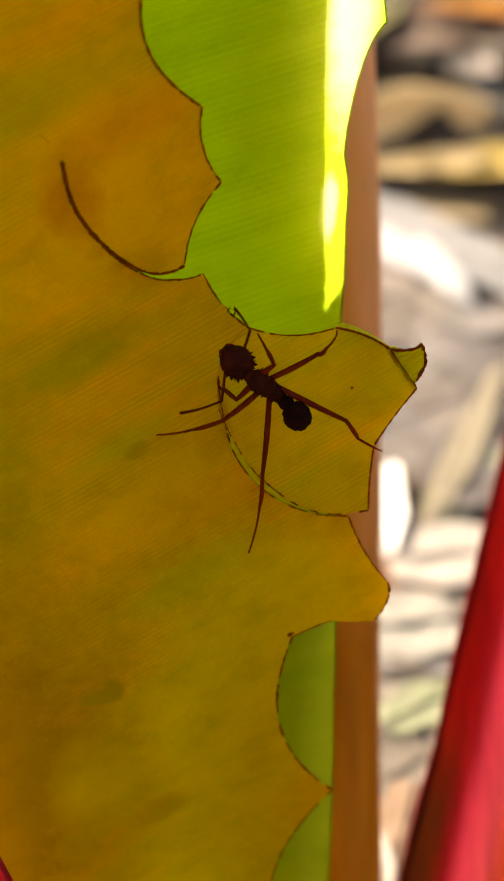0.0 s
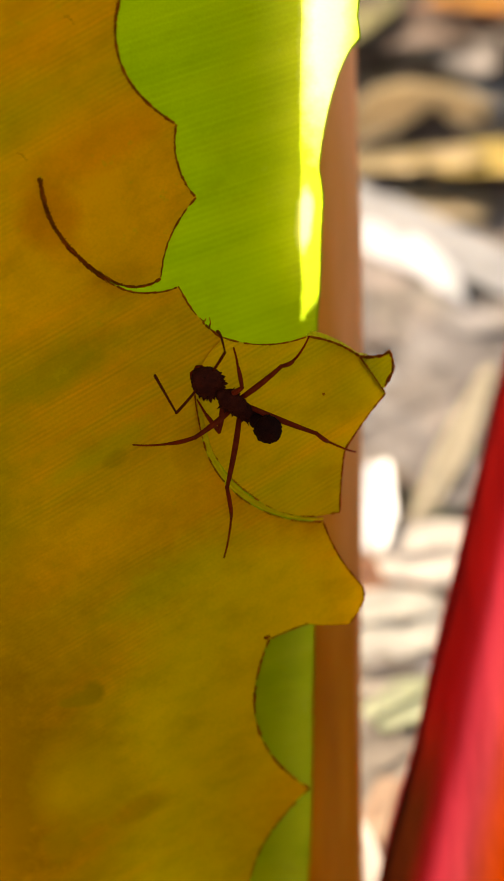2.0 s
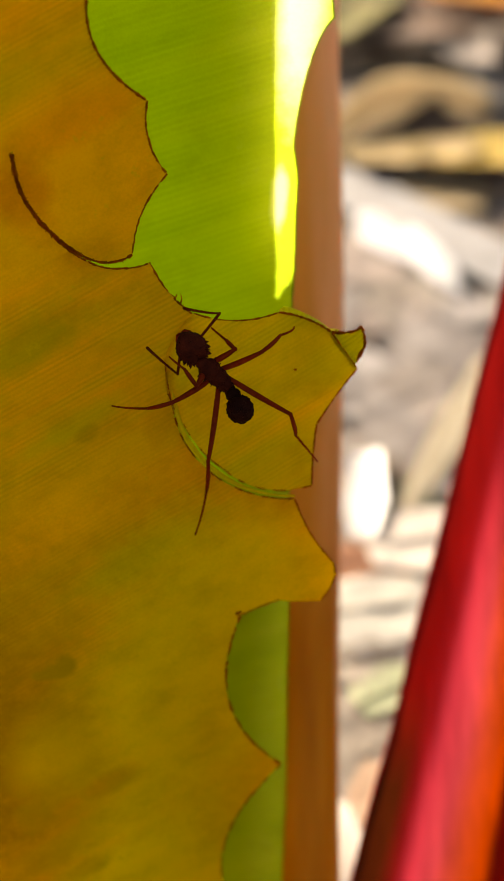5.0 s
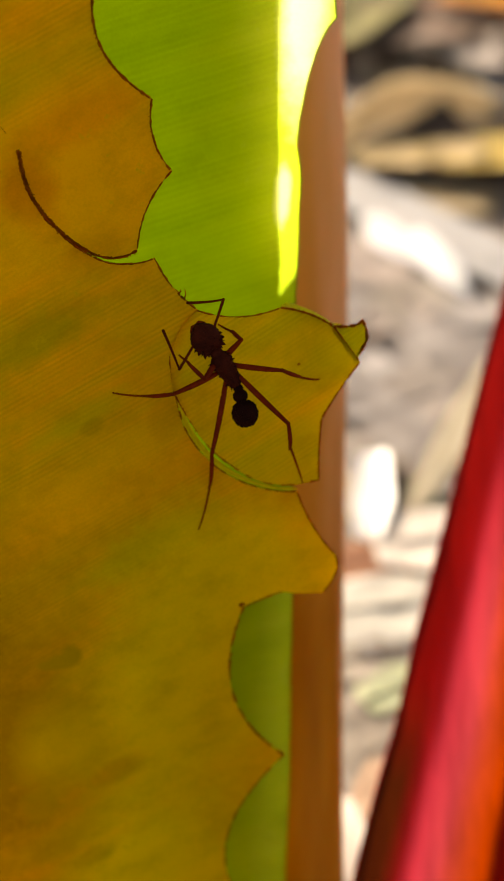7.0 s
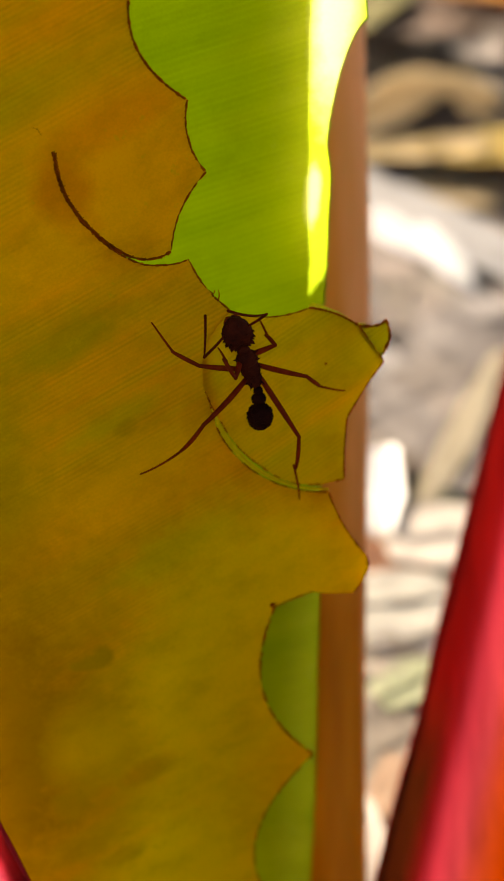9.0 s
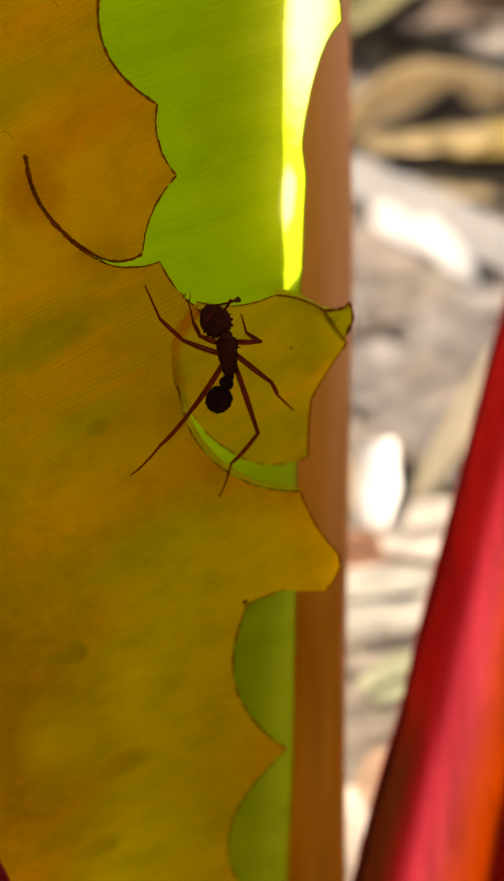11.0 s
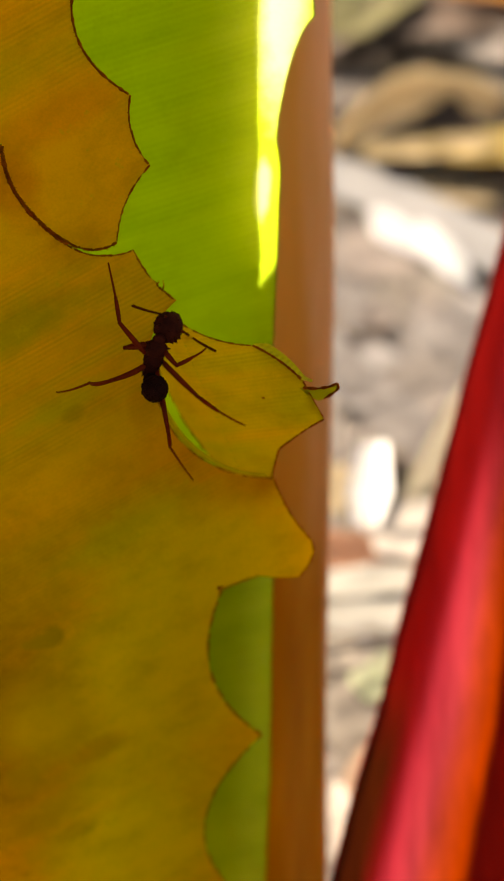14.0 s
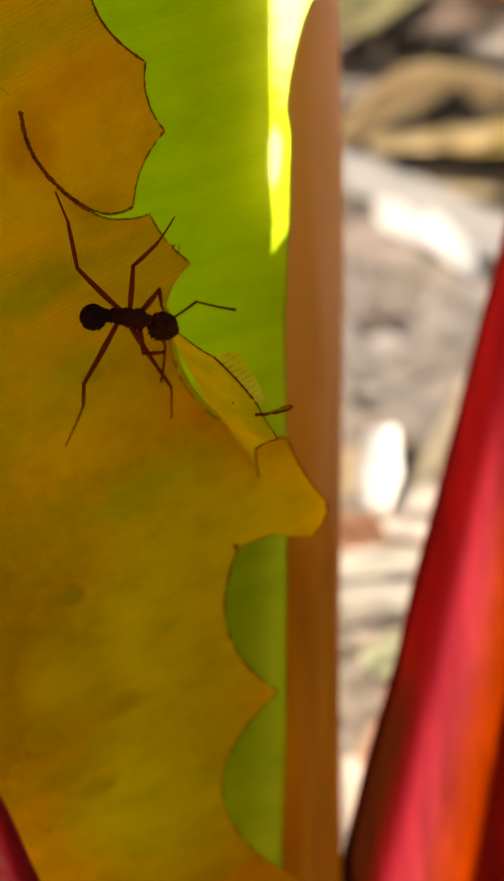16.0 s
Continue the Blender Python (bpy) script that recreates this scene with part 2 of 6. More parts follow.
def stalk_material():
    """Orange-brown rind, paler and pinkish along one side and greyer higher up, with long fibres."""
    n = Nodes("stalk")
    x, _, z = n.add("SeparateXYZ", {0: n.coords()}).outputs
    grain = n.noise(n.coords((1, 1, 0.1)), 0.5, 4.0, 0.6)
    rind = n.ramp(grain, [(0.30, (0.29, 0.112, 0.002)), (0.5, (0.37, 0.158, 0.003)), (0.72, (0.46, 0.21, 0.010))])
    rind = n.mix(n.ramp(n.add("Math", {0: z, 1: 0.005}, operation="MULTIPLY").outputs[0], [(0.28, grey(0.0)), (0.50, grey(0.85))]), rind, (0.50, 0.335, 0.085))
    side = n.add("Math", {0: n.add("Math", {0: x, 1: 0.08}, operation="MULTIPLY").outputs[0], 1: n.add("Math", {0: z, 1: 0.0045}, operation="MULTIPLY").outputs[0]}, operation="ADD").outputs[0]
    half_grain = n.add("Math", {0: grain, 1: 0.5}, operation="MULTIPLY").outputs[0]
    pale_side = n.ramp(n.add("Math", {0: side, 1: half_grain}, operation="ADD").outputs[0], [(0.68, grey(0.0)), (1.0, grey(0.75))])
    colour = n.mix(pale_side, rind, (0.58, 0.40, 0.26))
    b = n.add("Bump", {"Strength": 0.4, "Distance": 0.0002, "Height": grain})
    front = n.add("BsdfPrincipled", {"Base Color": colour, "Roughness": 0.6, "Specular IOR Level": 0.15, "Normal": b.outputs[0]})
    t = n.add("BsdfTranslucent", {"Color": n.mix(1.0, colour, (1.3, 0.9, 0.35), "MULTIPLY")})
    return n.surface(n.add("MixShader", {0: 0.3, 1: front.outputs[0], 2: t.outputs[0]}).outputs[0])


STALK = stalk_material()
RUST_DRY = solid_material("rust_dry", [(0.30, (0.32, 0.12, 0.006)), (0.7, (0.46, 0.19, 0.012))], 0.08, 0.6, 0.3, through=(1.1, 0.8, 0.4), share=0.3)
RED_BRACT = banded_material("red_bract", [(0.0, (0.11, 0.003, 0.002)), (0.18, (0.125, 0.002, 0.002)), (0.29, (0.15, 0.004, 0.006)), (0.38, (0.35, 0.024, 0.040)), (0.52, (0.39, 0.037, 0.048)), (0.65, (0.54, 0.058, 0.016)), (0.76, (0.58, 0.058, 0.003)), (0.81, (0.09, 0.002, 0.001)), (1.0, (0.08, 0.002, 0.001))], 0.2, 0.45, 1.0, (0.53, 0.70, (0.12, 0.003, 0.003)), foot=(0.36, 0.44, (0.040, 0.006, 0.001)), slant=0.16)
PINK_BRACT = banded_material("pink_bract", [(0.0, (0.15, 0.004, 0.006)), (0.07, (0.20, 0.006, 0.010)), (0.10, (0.36, 0.016, 0.03)), (0.13, (0.50, 0.045, 0.085)), (0.75, (0.56, 0.085, 0.10)), (1.0, (0.56, 0.11, 0.09))], 0.3, 0.62, 1.2, patch=(0.45, 0.66, (0.58, 0.24, 0.22)))
SOIL = solid_material("soil", [(0.30, (0.06, 0.047, 0.040)), (0.5, (0.15, 0.125, 0.11)), (0.72, (0.25, 0.22, 0.20))], 0.06, 0.9, 0.2, bump=0.8, depth=0.003)
CHIPS = solid_material("chips", [(0.30, (0.15, 0.125, 0.108)), (0.7, (0.27, 0.235, 0.21))], 0.2, 0.75, 0.25, through=(1, 0.9, 0.75), share=0.2, random_tone=1.0)
PALE_DRY = solid_material("pale_dry", [(0.30, (0.40, 0.395, 0.40)), (0.7, (0.55, 0.55, 0.56))], 0.08, 0.6, 0.3, through=(1, 0.95, 0.9), share=0.2)
ASH_DRY = solid_material("ash_dry", [(0.30, (0.195, 0.188, 0.188)), (0.7, (0.305, 0.297, 0.298))], 0.08, 0.65, 0.3, through=(1, 0.95, 0.9), share=0.2)
UMBER_DRY = solid_material("umber_dry", [(0.30, (0.075, 0.060, 0.052)), (0.7, (0.16, 0.132, 0.115))], 0.12, 0.75, 0.3)
SHELL_DRY = solid_material("shell_dry", [(0.30, (0.38, 0.33, 0.29)), (0.7, (0.50, 0.45, 0.40))], 0.12, 0.65, 0.3, through=(1, 0.95, 0.85), share=0.25)
BROWN_DRY = solid_material("brown_dry", [(0.30, (0.045, 0.024, 0.012)), (0.7, (0.13, 0.085, 0.062))], 0.05, 0.75, 0.2)
STRAW_DRY = solid_material("straw_dry", [(0.30, (0.32, 0.27, 0.19)), (0.7, (0.46, 0.40, 0.30))], 0.12, 0.7, 0.3, through=(1, 0.97, 0.9), share=0.45)
TAN_DRY = solid_material("tan_dry", [(0.30, (0.20, 0.145, 0.08)), (0.7, (0.32, 0.24, 0.14))], 0.08, 0.7, 0.3, through=(1, 0.9, 0.6), share=0.25)
GOLD_DRY = solid_material("gold_dry", [(0.30, (0.36, 0.24, 0.05)), (0.7, (0.48, 0.35, 0.10))], 0.07, 0.65, 0.3, through=(1.0, 0.95, 0.6), share=0.4)
HONEY_DRY = solid_material("honey_dry", [(0.30, (0.26, 0.18, 0.08)), (0.7, (0.38, 0.28, 0.14))], 0.08, 0.7, 0.3, through=(1, 0.9, 0.6), share=0.25)
GREEN_DRY = solid_material("green_dry", [(0.30, (0.20, 0.22, 0.125)), (0.7, (0.36, 0.375, 0.25))], 0.1, 0.7, 0.3, through=(1, 1, 0.7), share=0.3)
MAUVE_DRY = solid_material("mauve_dry", [(0.36, (0.064, 0.052, 0.047)), (0.5, (0.125, 0.107, 0.100)), (0.62, (0.205, 0.182, 0.173))], 0.07, 0.7, 0.3, through=(1, 0.95, 0.9), share=0.2)
LILAC_DRY = solid_material("lilac_dry", [(0.36, (0.145, 0.128, 0.123)), (0.64, (0.24, 0.218, 0.211))], 0.07, 0.7, 0.3, through=(1, 0.95, 0.9), share=0.2)
PINK_DRY = solid_material("pink_dry", [(0.30, (0.145, 0.112, 0.097)), (0.7, (0.215, 0.172, 0.152))], 0.10, 0.7, 0.3, through=(1, 0.9, 0.8), share=0.2)
TAUPE_DRY = solid_material("taupe_dry", [(0.36, (0.105, 0.086, 0.070)), (0.5, (0.18, 0.15, 0.123)), (0.62, (0.26, 0.222, 0.185))], 0.10, 0.75, 0.25, through=(1, 0.9, 0.75), share=0.2)
CREAM_DRY = solid_material("cream_dry", [(0.30, (0.28, 0.262, 0.23)), (0.7, (0.40, 0.378, 0.335))], 0.15, 0.65, 0.3, through=(1, 0.95, 0.85), share=0.25)
PEACH_DRY = solid_material("peach_dry", [(0.30, (0.26, 0.165, 0.11)), (0.7, (0.38, 0.26, 0.18))], 0.15, 0.7, 0.3, through=(1, 0.85, 0.65), share=0.3)
RUSSET_DRY = solid_material("russet_dry", [(0.30, (0.16, 0.065, 0.032)), (0.7, (0.29, 0.125, 0.065))], 0.12, 0.7, 0.3, through=(1, 0.8, 0.5), share=0.3)
OLIVE_DRY = solid_material("olive_dry", [(0.30, (0.075, 0.064, 0.008)), (0.7, (0.135, 0.115, 0.018))], 0.06, 0.7, 0.3, through=(1, 1, 0.5), share=0.25)
STRAP_DRY = solid_material("strap_dry", [(0.30, (0.36, 0.295, 0.20)), (0.7, (0.52, 0.435, 0.31))], 0.12, 0.7, 0.3, through=(1, 0.97, 0.9), share=0.45)
DARK_DRY = solid_material("dark_dry", [(0.30, (0.026, 0.016, 0.010)), (0.7, (0.07, 0.046, 0.032))], 0.08, 0.75, 0.1)
ANT_BODY = solid_material("ant_body", [(0.30, (0.005, 0.001, 0.0006)), (0.7, (0.022, 0.004, 0.0015))], 1.2, 0.65, 0.03, bump=0.5, depth=0.00008)
ANT_HEAD = solid_material("ant_head", [(0.30, (0.014, 0.0022, 0.001)), (0.7, (0.062, 0.009, 0.003))], 1.2, 0.65, 0.03, bump=0.5, depth=0.00008)
ANT_LEG = solid_material("ant_leg", [(0.30, (0.12, 0.013, 0.003)), (0.7, (0.25, 0.032, 0.007))], 1.5, 0.5, 0.04, through=(2.0, 0.9, 0.5), share=0.5)
ANTENNA = solid_material("antenna", [(0.30, (0.06, 0.008, 0.002)), (0.7, (0.15, 0.022, 0.006))], 1.5, 0.5, 0.04, through=(1.8, 0.9, 0.6), share=0.45)


# ---- building helpers ----
def part(name, bm, material, parent=None, label="", smooth=True):
    """Links a bmesh, given in millimetres, as one mesh object under its thing."""
    bmesh.ops.recalc_face_normals(bm, faces=bm.faces)
    mesh = bpy.data.meshes.new(name)
    bm.to_mesh(mesh)
    bm.free()
    mesh.transform(Matrix.Scale(MM, 4))
    mesh.polygons.foreach_set("use_smooth", [smooth] * len(mesh.polygons))
    mesh.materials.append(material)
    ob = new(name, mesh)
    ob.parent = parent
    if label:
        ob["label"] = label
    return ob


def thing(name, at, label, category, group=""):
    ob = new(name)
    ob.empty_display_size = 0.005
    ob.matrix_basis = at
    return tagged(ob, label, category, group)


def arc(p, q, bulge, step=0.25):
    """Points from p up to, not including, q; bulge: the bow to the right of the way, in chords."""
    p, q = Vector(p), Vector(q)
    d = q - p
    side = Vector((d.y, -d.x))
    count = max(2, int(d.length * (1 + 2.6 * bulge * bulge) / step))
    return [p + d * t + side * bulge * 4 * t * (1 - t) for t in (k / count for k in range(count))]


def outline(corners, step=0.25, rough=0.035, seed=0):
    """A closed outline from corners (x, y, bulge to the next), gnawed a little."""
    pts = []
    for (x, y, b), (u, v, _) in zip(corners, corners[1:] + corners[:1]):
        pts += arc((x, y), (u, v), b, step)
    return [p + Vector((noise.noise((p.x * 2.1, p.y * 2.1, seed)), noise.noise((p.x * 2.1, p.y * 2.1, seed + 9)))) * rough
            + Vector((noise.noise((p.x * 6.0, p.y * 6.0, seed)), noise.noise((p.x * 6.0, p.y * 6.0, seed + 5)))) * rough for p in pts]


def sheet(pts, spacing, lift):
    """A leaf blade inside an outline, its height given by lift(x, y)."""
    from mathutils.geometry import delaunay_2d_cdt
    xs, ys = [p.x for p in pts], [p.y for p in pts]
    inner, x = [], min(xs)
    while x < max(xs):
        y = min(ys)
        while y < max(ys):
            inner.append(Vector((x + 0.2 * spacing * noise.noise((x, y, 1)), y)))
            y += spacing
        x += spacing
    edges = [(k, (k + 1) % len(pts)) for k in range(len(pts))]
    verts, _, faces, _, _, _ = delaunay_2d_cdt(list(pts) + inner, edges, [], 1, 1e-4)
    bm = bmesh.new()
    vs = [bm.verts.new((v.x, v.y, lift(v.x, v.y))) for v in verts]
    for f in faces:
        bm.faces.new([vs[k] for k in f])
    loose = [v for v in bm.verts if not v.link_faces]
    bmesh.ops.delete(bm, geom=loose, context="VERTS")
    return bm


def tube(bm, pts, radii, sides=8, caps=True):
    """A rounded rod along points in space, a radius for each."""
    pts = [Vector(p) for p in pts]
    rings, last = [], None
    for k, p in enumerate(pts):
        d = (pts[min(k + 1, len(pts) - 1)] - pts[max(k - 1, 0)]).normalized()
        a = d.cross(last if last is not None and abs(d.dot(last)) < 0.95 else Vector((0.3, 0.2, 0.93))).normalized()
        b = d.cross(a).normalized()
        last = last or Vector((0.3, 0.2, 0.93))
        rings.append([bm.verts.new(p + (a * math.cos(2 * math.pi * s / sides) + b * math.sin(2 * math.pi * s / sides)) * radii[k]) for s in range(sides)])
    for r, q in zip(rings, rings[1:]):
        for s in range(sides):
            bm.faces.new((r[s], r[(s + 1) % sides], q[(s + 1) % sides], q[s]))
    if caps:
        bm.faces.new(rings[0])
        bm.faces.new(rings[-1])
    return bm


def edge_crust(pts, radius, seed, breaks=0.0):
    """The dried dark rim of a cut edge: a knotty bead along points (x, y, z)."""
    bm, run, rng = bmesh.new(), [], random.Random(seed)

    def close():
        if len(run) > 2:
            tube(bm, [p for p, _ in run], [r for _, r in run], 5)
        run.clear()

    for k, p in enumerate(pts):
        w = noise.noise((p[0] * 2.3, p[1] * 2.3, seed)) + 0.9 * noise.noise((p[0] * 7, p[1] * 7, seed + 3))
        r = radius * (1.0 + 0.85 * w)
        if breaks and noise.noise((p[0] * 1.3, p[1] * 1.3, seed + 7)) > 1 - breaks:
            close()
            continue
        run.append((p, max(r, radius * 0.25)))
        # ends of torn veins stick out here and there
        if 0 < k < len(pts) - 1 and rng.random() < (0.85 if radius > 0.079 else 0.5):
            a, q = Vector(pts[k - 1]), Vector(p)
            d = (q - a).normalized()
            out = Vector((-d.y, d.x, rng.uniform(-0.3, 0.5))) * rng.choice((-1, 1)) + d * rng.uniform(-0.5, 0.5)
            tube(bm, [q, q + out * radius * rng.uniform(0.9, 2.1)], [radius * rng.uniform(0.4, 0.8), radius * 0.15], 4)
    close()
    return bm


def blob(bm, centre, radii, seg=20, rings=14, shape=None):
    """An ellipsoid whose points shape(unit vector) may push about."""
    made = bmesh.ops.create_uvsphere(bm, u_segments=seg, v_segments=rings, radius=1.0)["verts"]
    for v in made:
        u = v.co.copy()
        s = shape(u) if shape else 1.0
        v.co = Vector((u.x * radii[0] * s + centre[0], u.y * radii[1] * s + centre[1], u.z * radii[2] * s + centre[2]))
    return made


def spine(parent, root, tip, r, material):
    root, tip = Vector(root), Vector(tip)
    part("spine", tube(bmesh.new(), [root, root.lerp(tip, 0.55), tip], [r, r * 0.6, r * 0.08], 6), material, parent)


# ---- ground ----
def ground():
    near = [k * 0.012 for k in range(-16, 60)]
    xs = [-40, -12, -4, -1.4, -0.6, -0.3] + near + [0.8, 1.1, 1.8, 4, 12, 40]
    bm = bmesh.new()

    def high(x, y):
        fall = 1.0 if -0.19 < min(x, y) and max(x, y) < 0.70 else 0.0
        return (noise.noise((x * 14, y * 14, 2)) * 0.5 + noise.noise((x * 45, y * 45, 4)) * 0.25) * fall - 0.4

    rows = [[bm.verts.new((x * 1000, y * 1000, high(x, y))) for x in xs] for y in xs]
    for a, b in zip(rows, rows[1:]):
        for k in range(len(xs) - 1):
            bm.faces.new((a[k], a[k + 1], b[k + 1], b[k]))
    ob = part("ground", bm, SOIL)
    return tagged(ob, "dry grey-brown soil under leaf litter", "ground", kind="structure")


ground()

# ---- the chewed yellow leaf ----
LEAF_EDGE = [(-4.5, 40, 0), (-6.9, 28.6, 0.24), (-4.02, 20.38, 0.13), (-2.65, 16.21, 0.09), (-4.6, 11.24, -0.13),
             (-7.29, 10.9, -0.05), (-10.11, 13.02, -0.09), (-11.82, 17.04, 0), (-11.90, 17.0, 0.09), (-10.16, 12.97, 0.05), (-7.33, 10.80, 0.08),
             (-5.2, 10.46, 0.06), (-3.55, 10.88, 0.07), (-0.72, 7.73, 0.09),
             (-2.37, 4.64, 0.03), (-1.32, 0.10, 0.06), (1.15, -2.88, 0.085), (6.64, -4.51, 0.05), (9.73, -9.18, -0.04), (9.93, -10.11, -0.07), (8.95, -11.95, -0.03),
             (6.05, -11.81, 0.03), (3.43, -12.9, 0.19), (7.1, -24.75, 0.275), (7.9, -40.6, 0), (11, -43, 0), (8, -52, 0),
             (-7.5, -54, 0.02), (-13.2, -36.4, 0.02), (-19.6, -20.0, 0.03), (-26, 6.7, 0), (-26, 40, 0)]


def leaf_lift(x, y):
    return 0.25 * noise.noise((x * 0.09, y * 0.09, 3)) + 0.05 * noise.noise((x * 0.5, y * 0.5, 8))


def near_cut(p):
    """Keeps the blade flat round the piece that is being cut out."""
    return min(1.0, max(0.0, (Vector((p[0] - 3, p[1] - 2)).length - 8) / 5))


FLAP = (-5.7, 17.2)
SLIT = [(math.atan2(a.y - FLAP[1], a.x - FLAP[0]) % (2 * math.pi), (a - Vector(FLAP)).length)
        for k in (8, 9, 10) for a in arc(LEAF_EDGE[k][:2], LEAF_EDGE[k + 1][:2], LEAF_EDGE[k][2], 0.2)]


def on_flap(x, y):
    """Whether a point lies on the tongue of leaf that the slit has freed."""
    turn, far = math.atan2(y - FLAP[1], x - FLAP[0]) % (2 * math.pi), math.hypot(x - FLAP[0], y - FLAP[1])
    if turn < SLIT[0][0]:
        return False
    reach = min(SLIT, key=lambda s: abs(s[0] - turn))[1]
    return far < (reach - 0.03 if turn < SLIT[-1][0] else 6.5)


def flat_lift(x, y):
    z = leaf_lift(x, y) * near_cut((x, y))
    down = (x + 11.9) * 0.395 - (y - 17.0) * 0.918
    if down > 0 and on_flap(x, y):
        z -= 0.07 * down * down / (down + 1.2)
    return z


def chewed_leaf():
    leaf = thing("leaf", LEAF, "yellowing leaf with scalloped chewed edge and brown blotches", "leaf")
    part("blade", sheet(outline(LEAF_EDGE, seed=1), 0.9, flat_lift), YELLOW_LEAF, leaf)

    def crust(first, last, radius, seed, breaks=0.0, lab="dark dried rim of the bite"):
        pts = []
        for (x, y, b), (u, v, _) in zip(LEAF_EDGE[first:last], LEAF_EDGE[first + 1:last + 1]):
            pts += arc((x, y), (u, v), b, 0.12)
        pts = [(p.x + 0.04 * noise.noise((p.x * 3, p.y * 3, seed)), p.y, flat_lift(p.x, p.y) + 0.02) for p in pts]
        part("cut_edge", edge_crust(pts, radius, seed, breaks), CUT_EDGE, leaf, lab)

    crust(1, 2, 0.075, 11)
    crust(2, 3, 0.06, 12)
    crust(3, 4, 0.05, 13, 0.7)
    crust(4, 7, 0.085, 14)
    crust(8, 10, 0.08, 15)
    crust(10, 12, 0.06, 16)
    crust(12, 13, 0.055, 17, 0.75)
    crust(14, 17, 0.045, 18, 0.8)
    crust(17, 18, 0.055, 19)
    crust(18, 19, 0.07, 20)
    crust(19, 20, 0.05, 21)
    crust(21, 22, 0.045, 22, 0.7)
    crust(22, 23, 0.07, 23, 0.8)
    crust(23, 24, 0.05, 24, 0.8)
    # pale freshly cut rim round the piece
    rim = [p for k in (14, 15, 16) for p in arc(LEAF_EDGE[k][:2], LEAF_EDGE[k + 1][:2], LEAF_EDGE[k][2], 0.15)]
    part("fresh_rim", tube(bmesh.new(), [(p.x + 0.18, p.y + 0.15, -0.14) for p in rim], [0.07 + 0.14 * math.sin(math.pi * min(1, 0.1 + k / len(rim))) for k in range(len(rim))], 6), FRESH_CUT, leaf, "pale green freshly cut rim")
    hold = arc(LEAF_EDGE[13][:2], LEAF_EDGE[14][:2], LEAF_EDGE[13][2], 0.15)
    part("joint_rim", tube(bmesh.new(), [(p.x + 0.03, p.y - 0.01, -0.05) for p in hold], [0.045] * len(hold), 6), YELLOW_LEAF, leaf)
    # scratches and specks on the blade
    for pts, r in (([(-10.6, 25.82), (-10.35, 25.9), (-10.0, 25.5)], 0.018), ([(-13.2, 18.3), (-12.9, 18.25), (-12.6, 17.9)], 0.015)):
        part("scratch", tube(bmesh.new(), [(x, y, flat_lift(x, y) + 0.01) for x, y in pts], [r] * 3, 5), CUT_EDGE, leaf)
    bm = bmesh.new()
    blob(bm, (3.25, -12.75, 0.05), (0.22, 0.17, 0.1), 10, 6)
    part("speck", bm, CUT_EDGE, leaf, "dark speck beside the bite")
    # frayed fibres in the corner of the notch
    for k, (x, y, dx, dy) in enumerate([(-1.6, 8.3, 0.0, 0.75), (-1.9, 8.6, -0.3, 0.4), (3.55, -12.75, -0.25, 0.2), (-2.0, 8.7, 0.15, 0.3)]):
        bm = bmesh.new()
        tube(bm, [(x, y, 0), (x + dx * 0.5 + 0.08, y + dy * 0.5, 0.1), (x + dx, y + dy, 0.15)], [0.06, 0.04, 0.02], 5)
        part("fibre", bm, CUT_EDGE, leaf)
    return leaf


chewed_leaf()

PIVOT = (-0.72, 7.73)
PIECE_EDGE = [(-0.72, 7.73, 0.09), (4.83, 7.81, -0.06), (8.5, 6.49, 0), (10.48, 4.06, 0.02), (7.94, 0.23, 0.02),
              (7.94, -4.14, 0), (6.25, -4.38, -0.10), (1.75, -2.75, -0.06), (-1.05, 0.35, -0.03), (-2.34, 2.87, 0), (-2.45, 4.64, -0.09)]


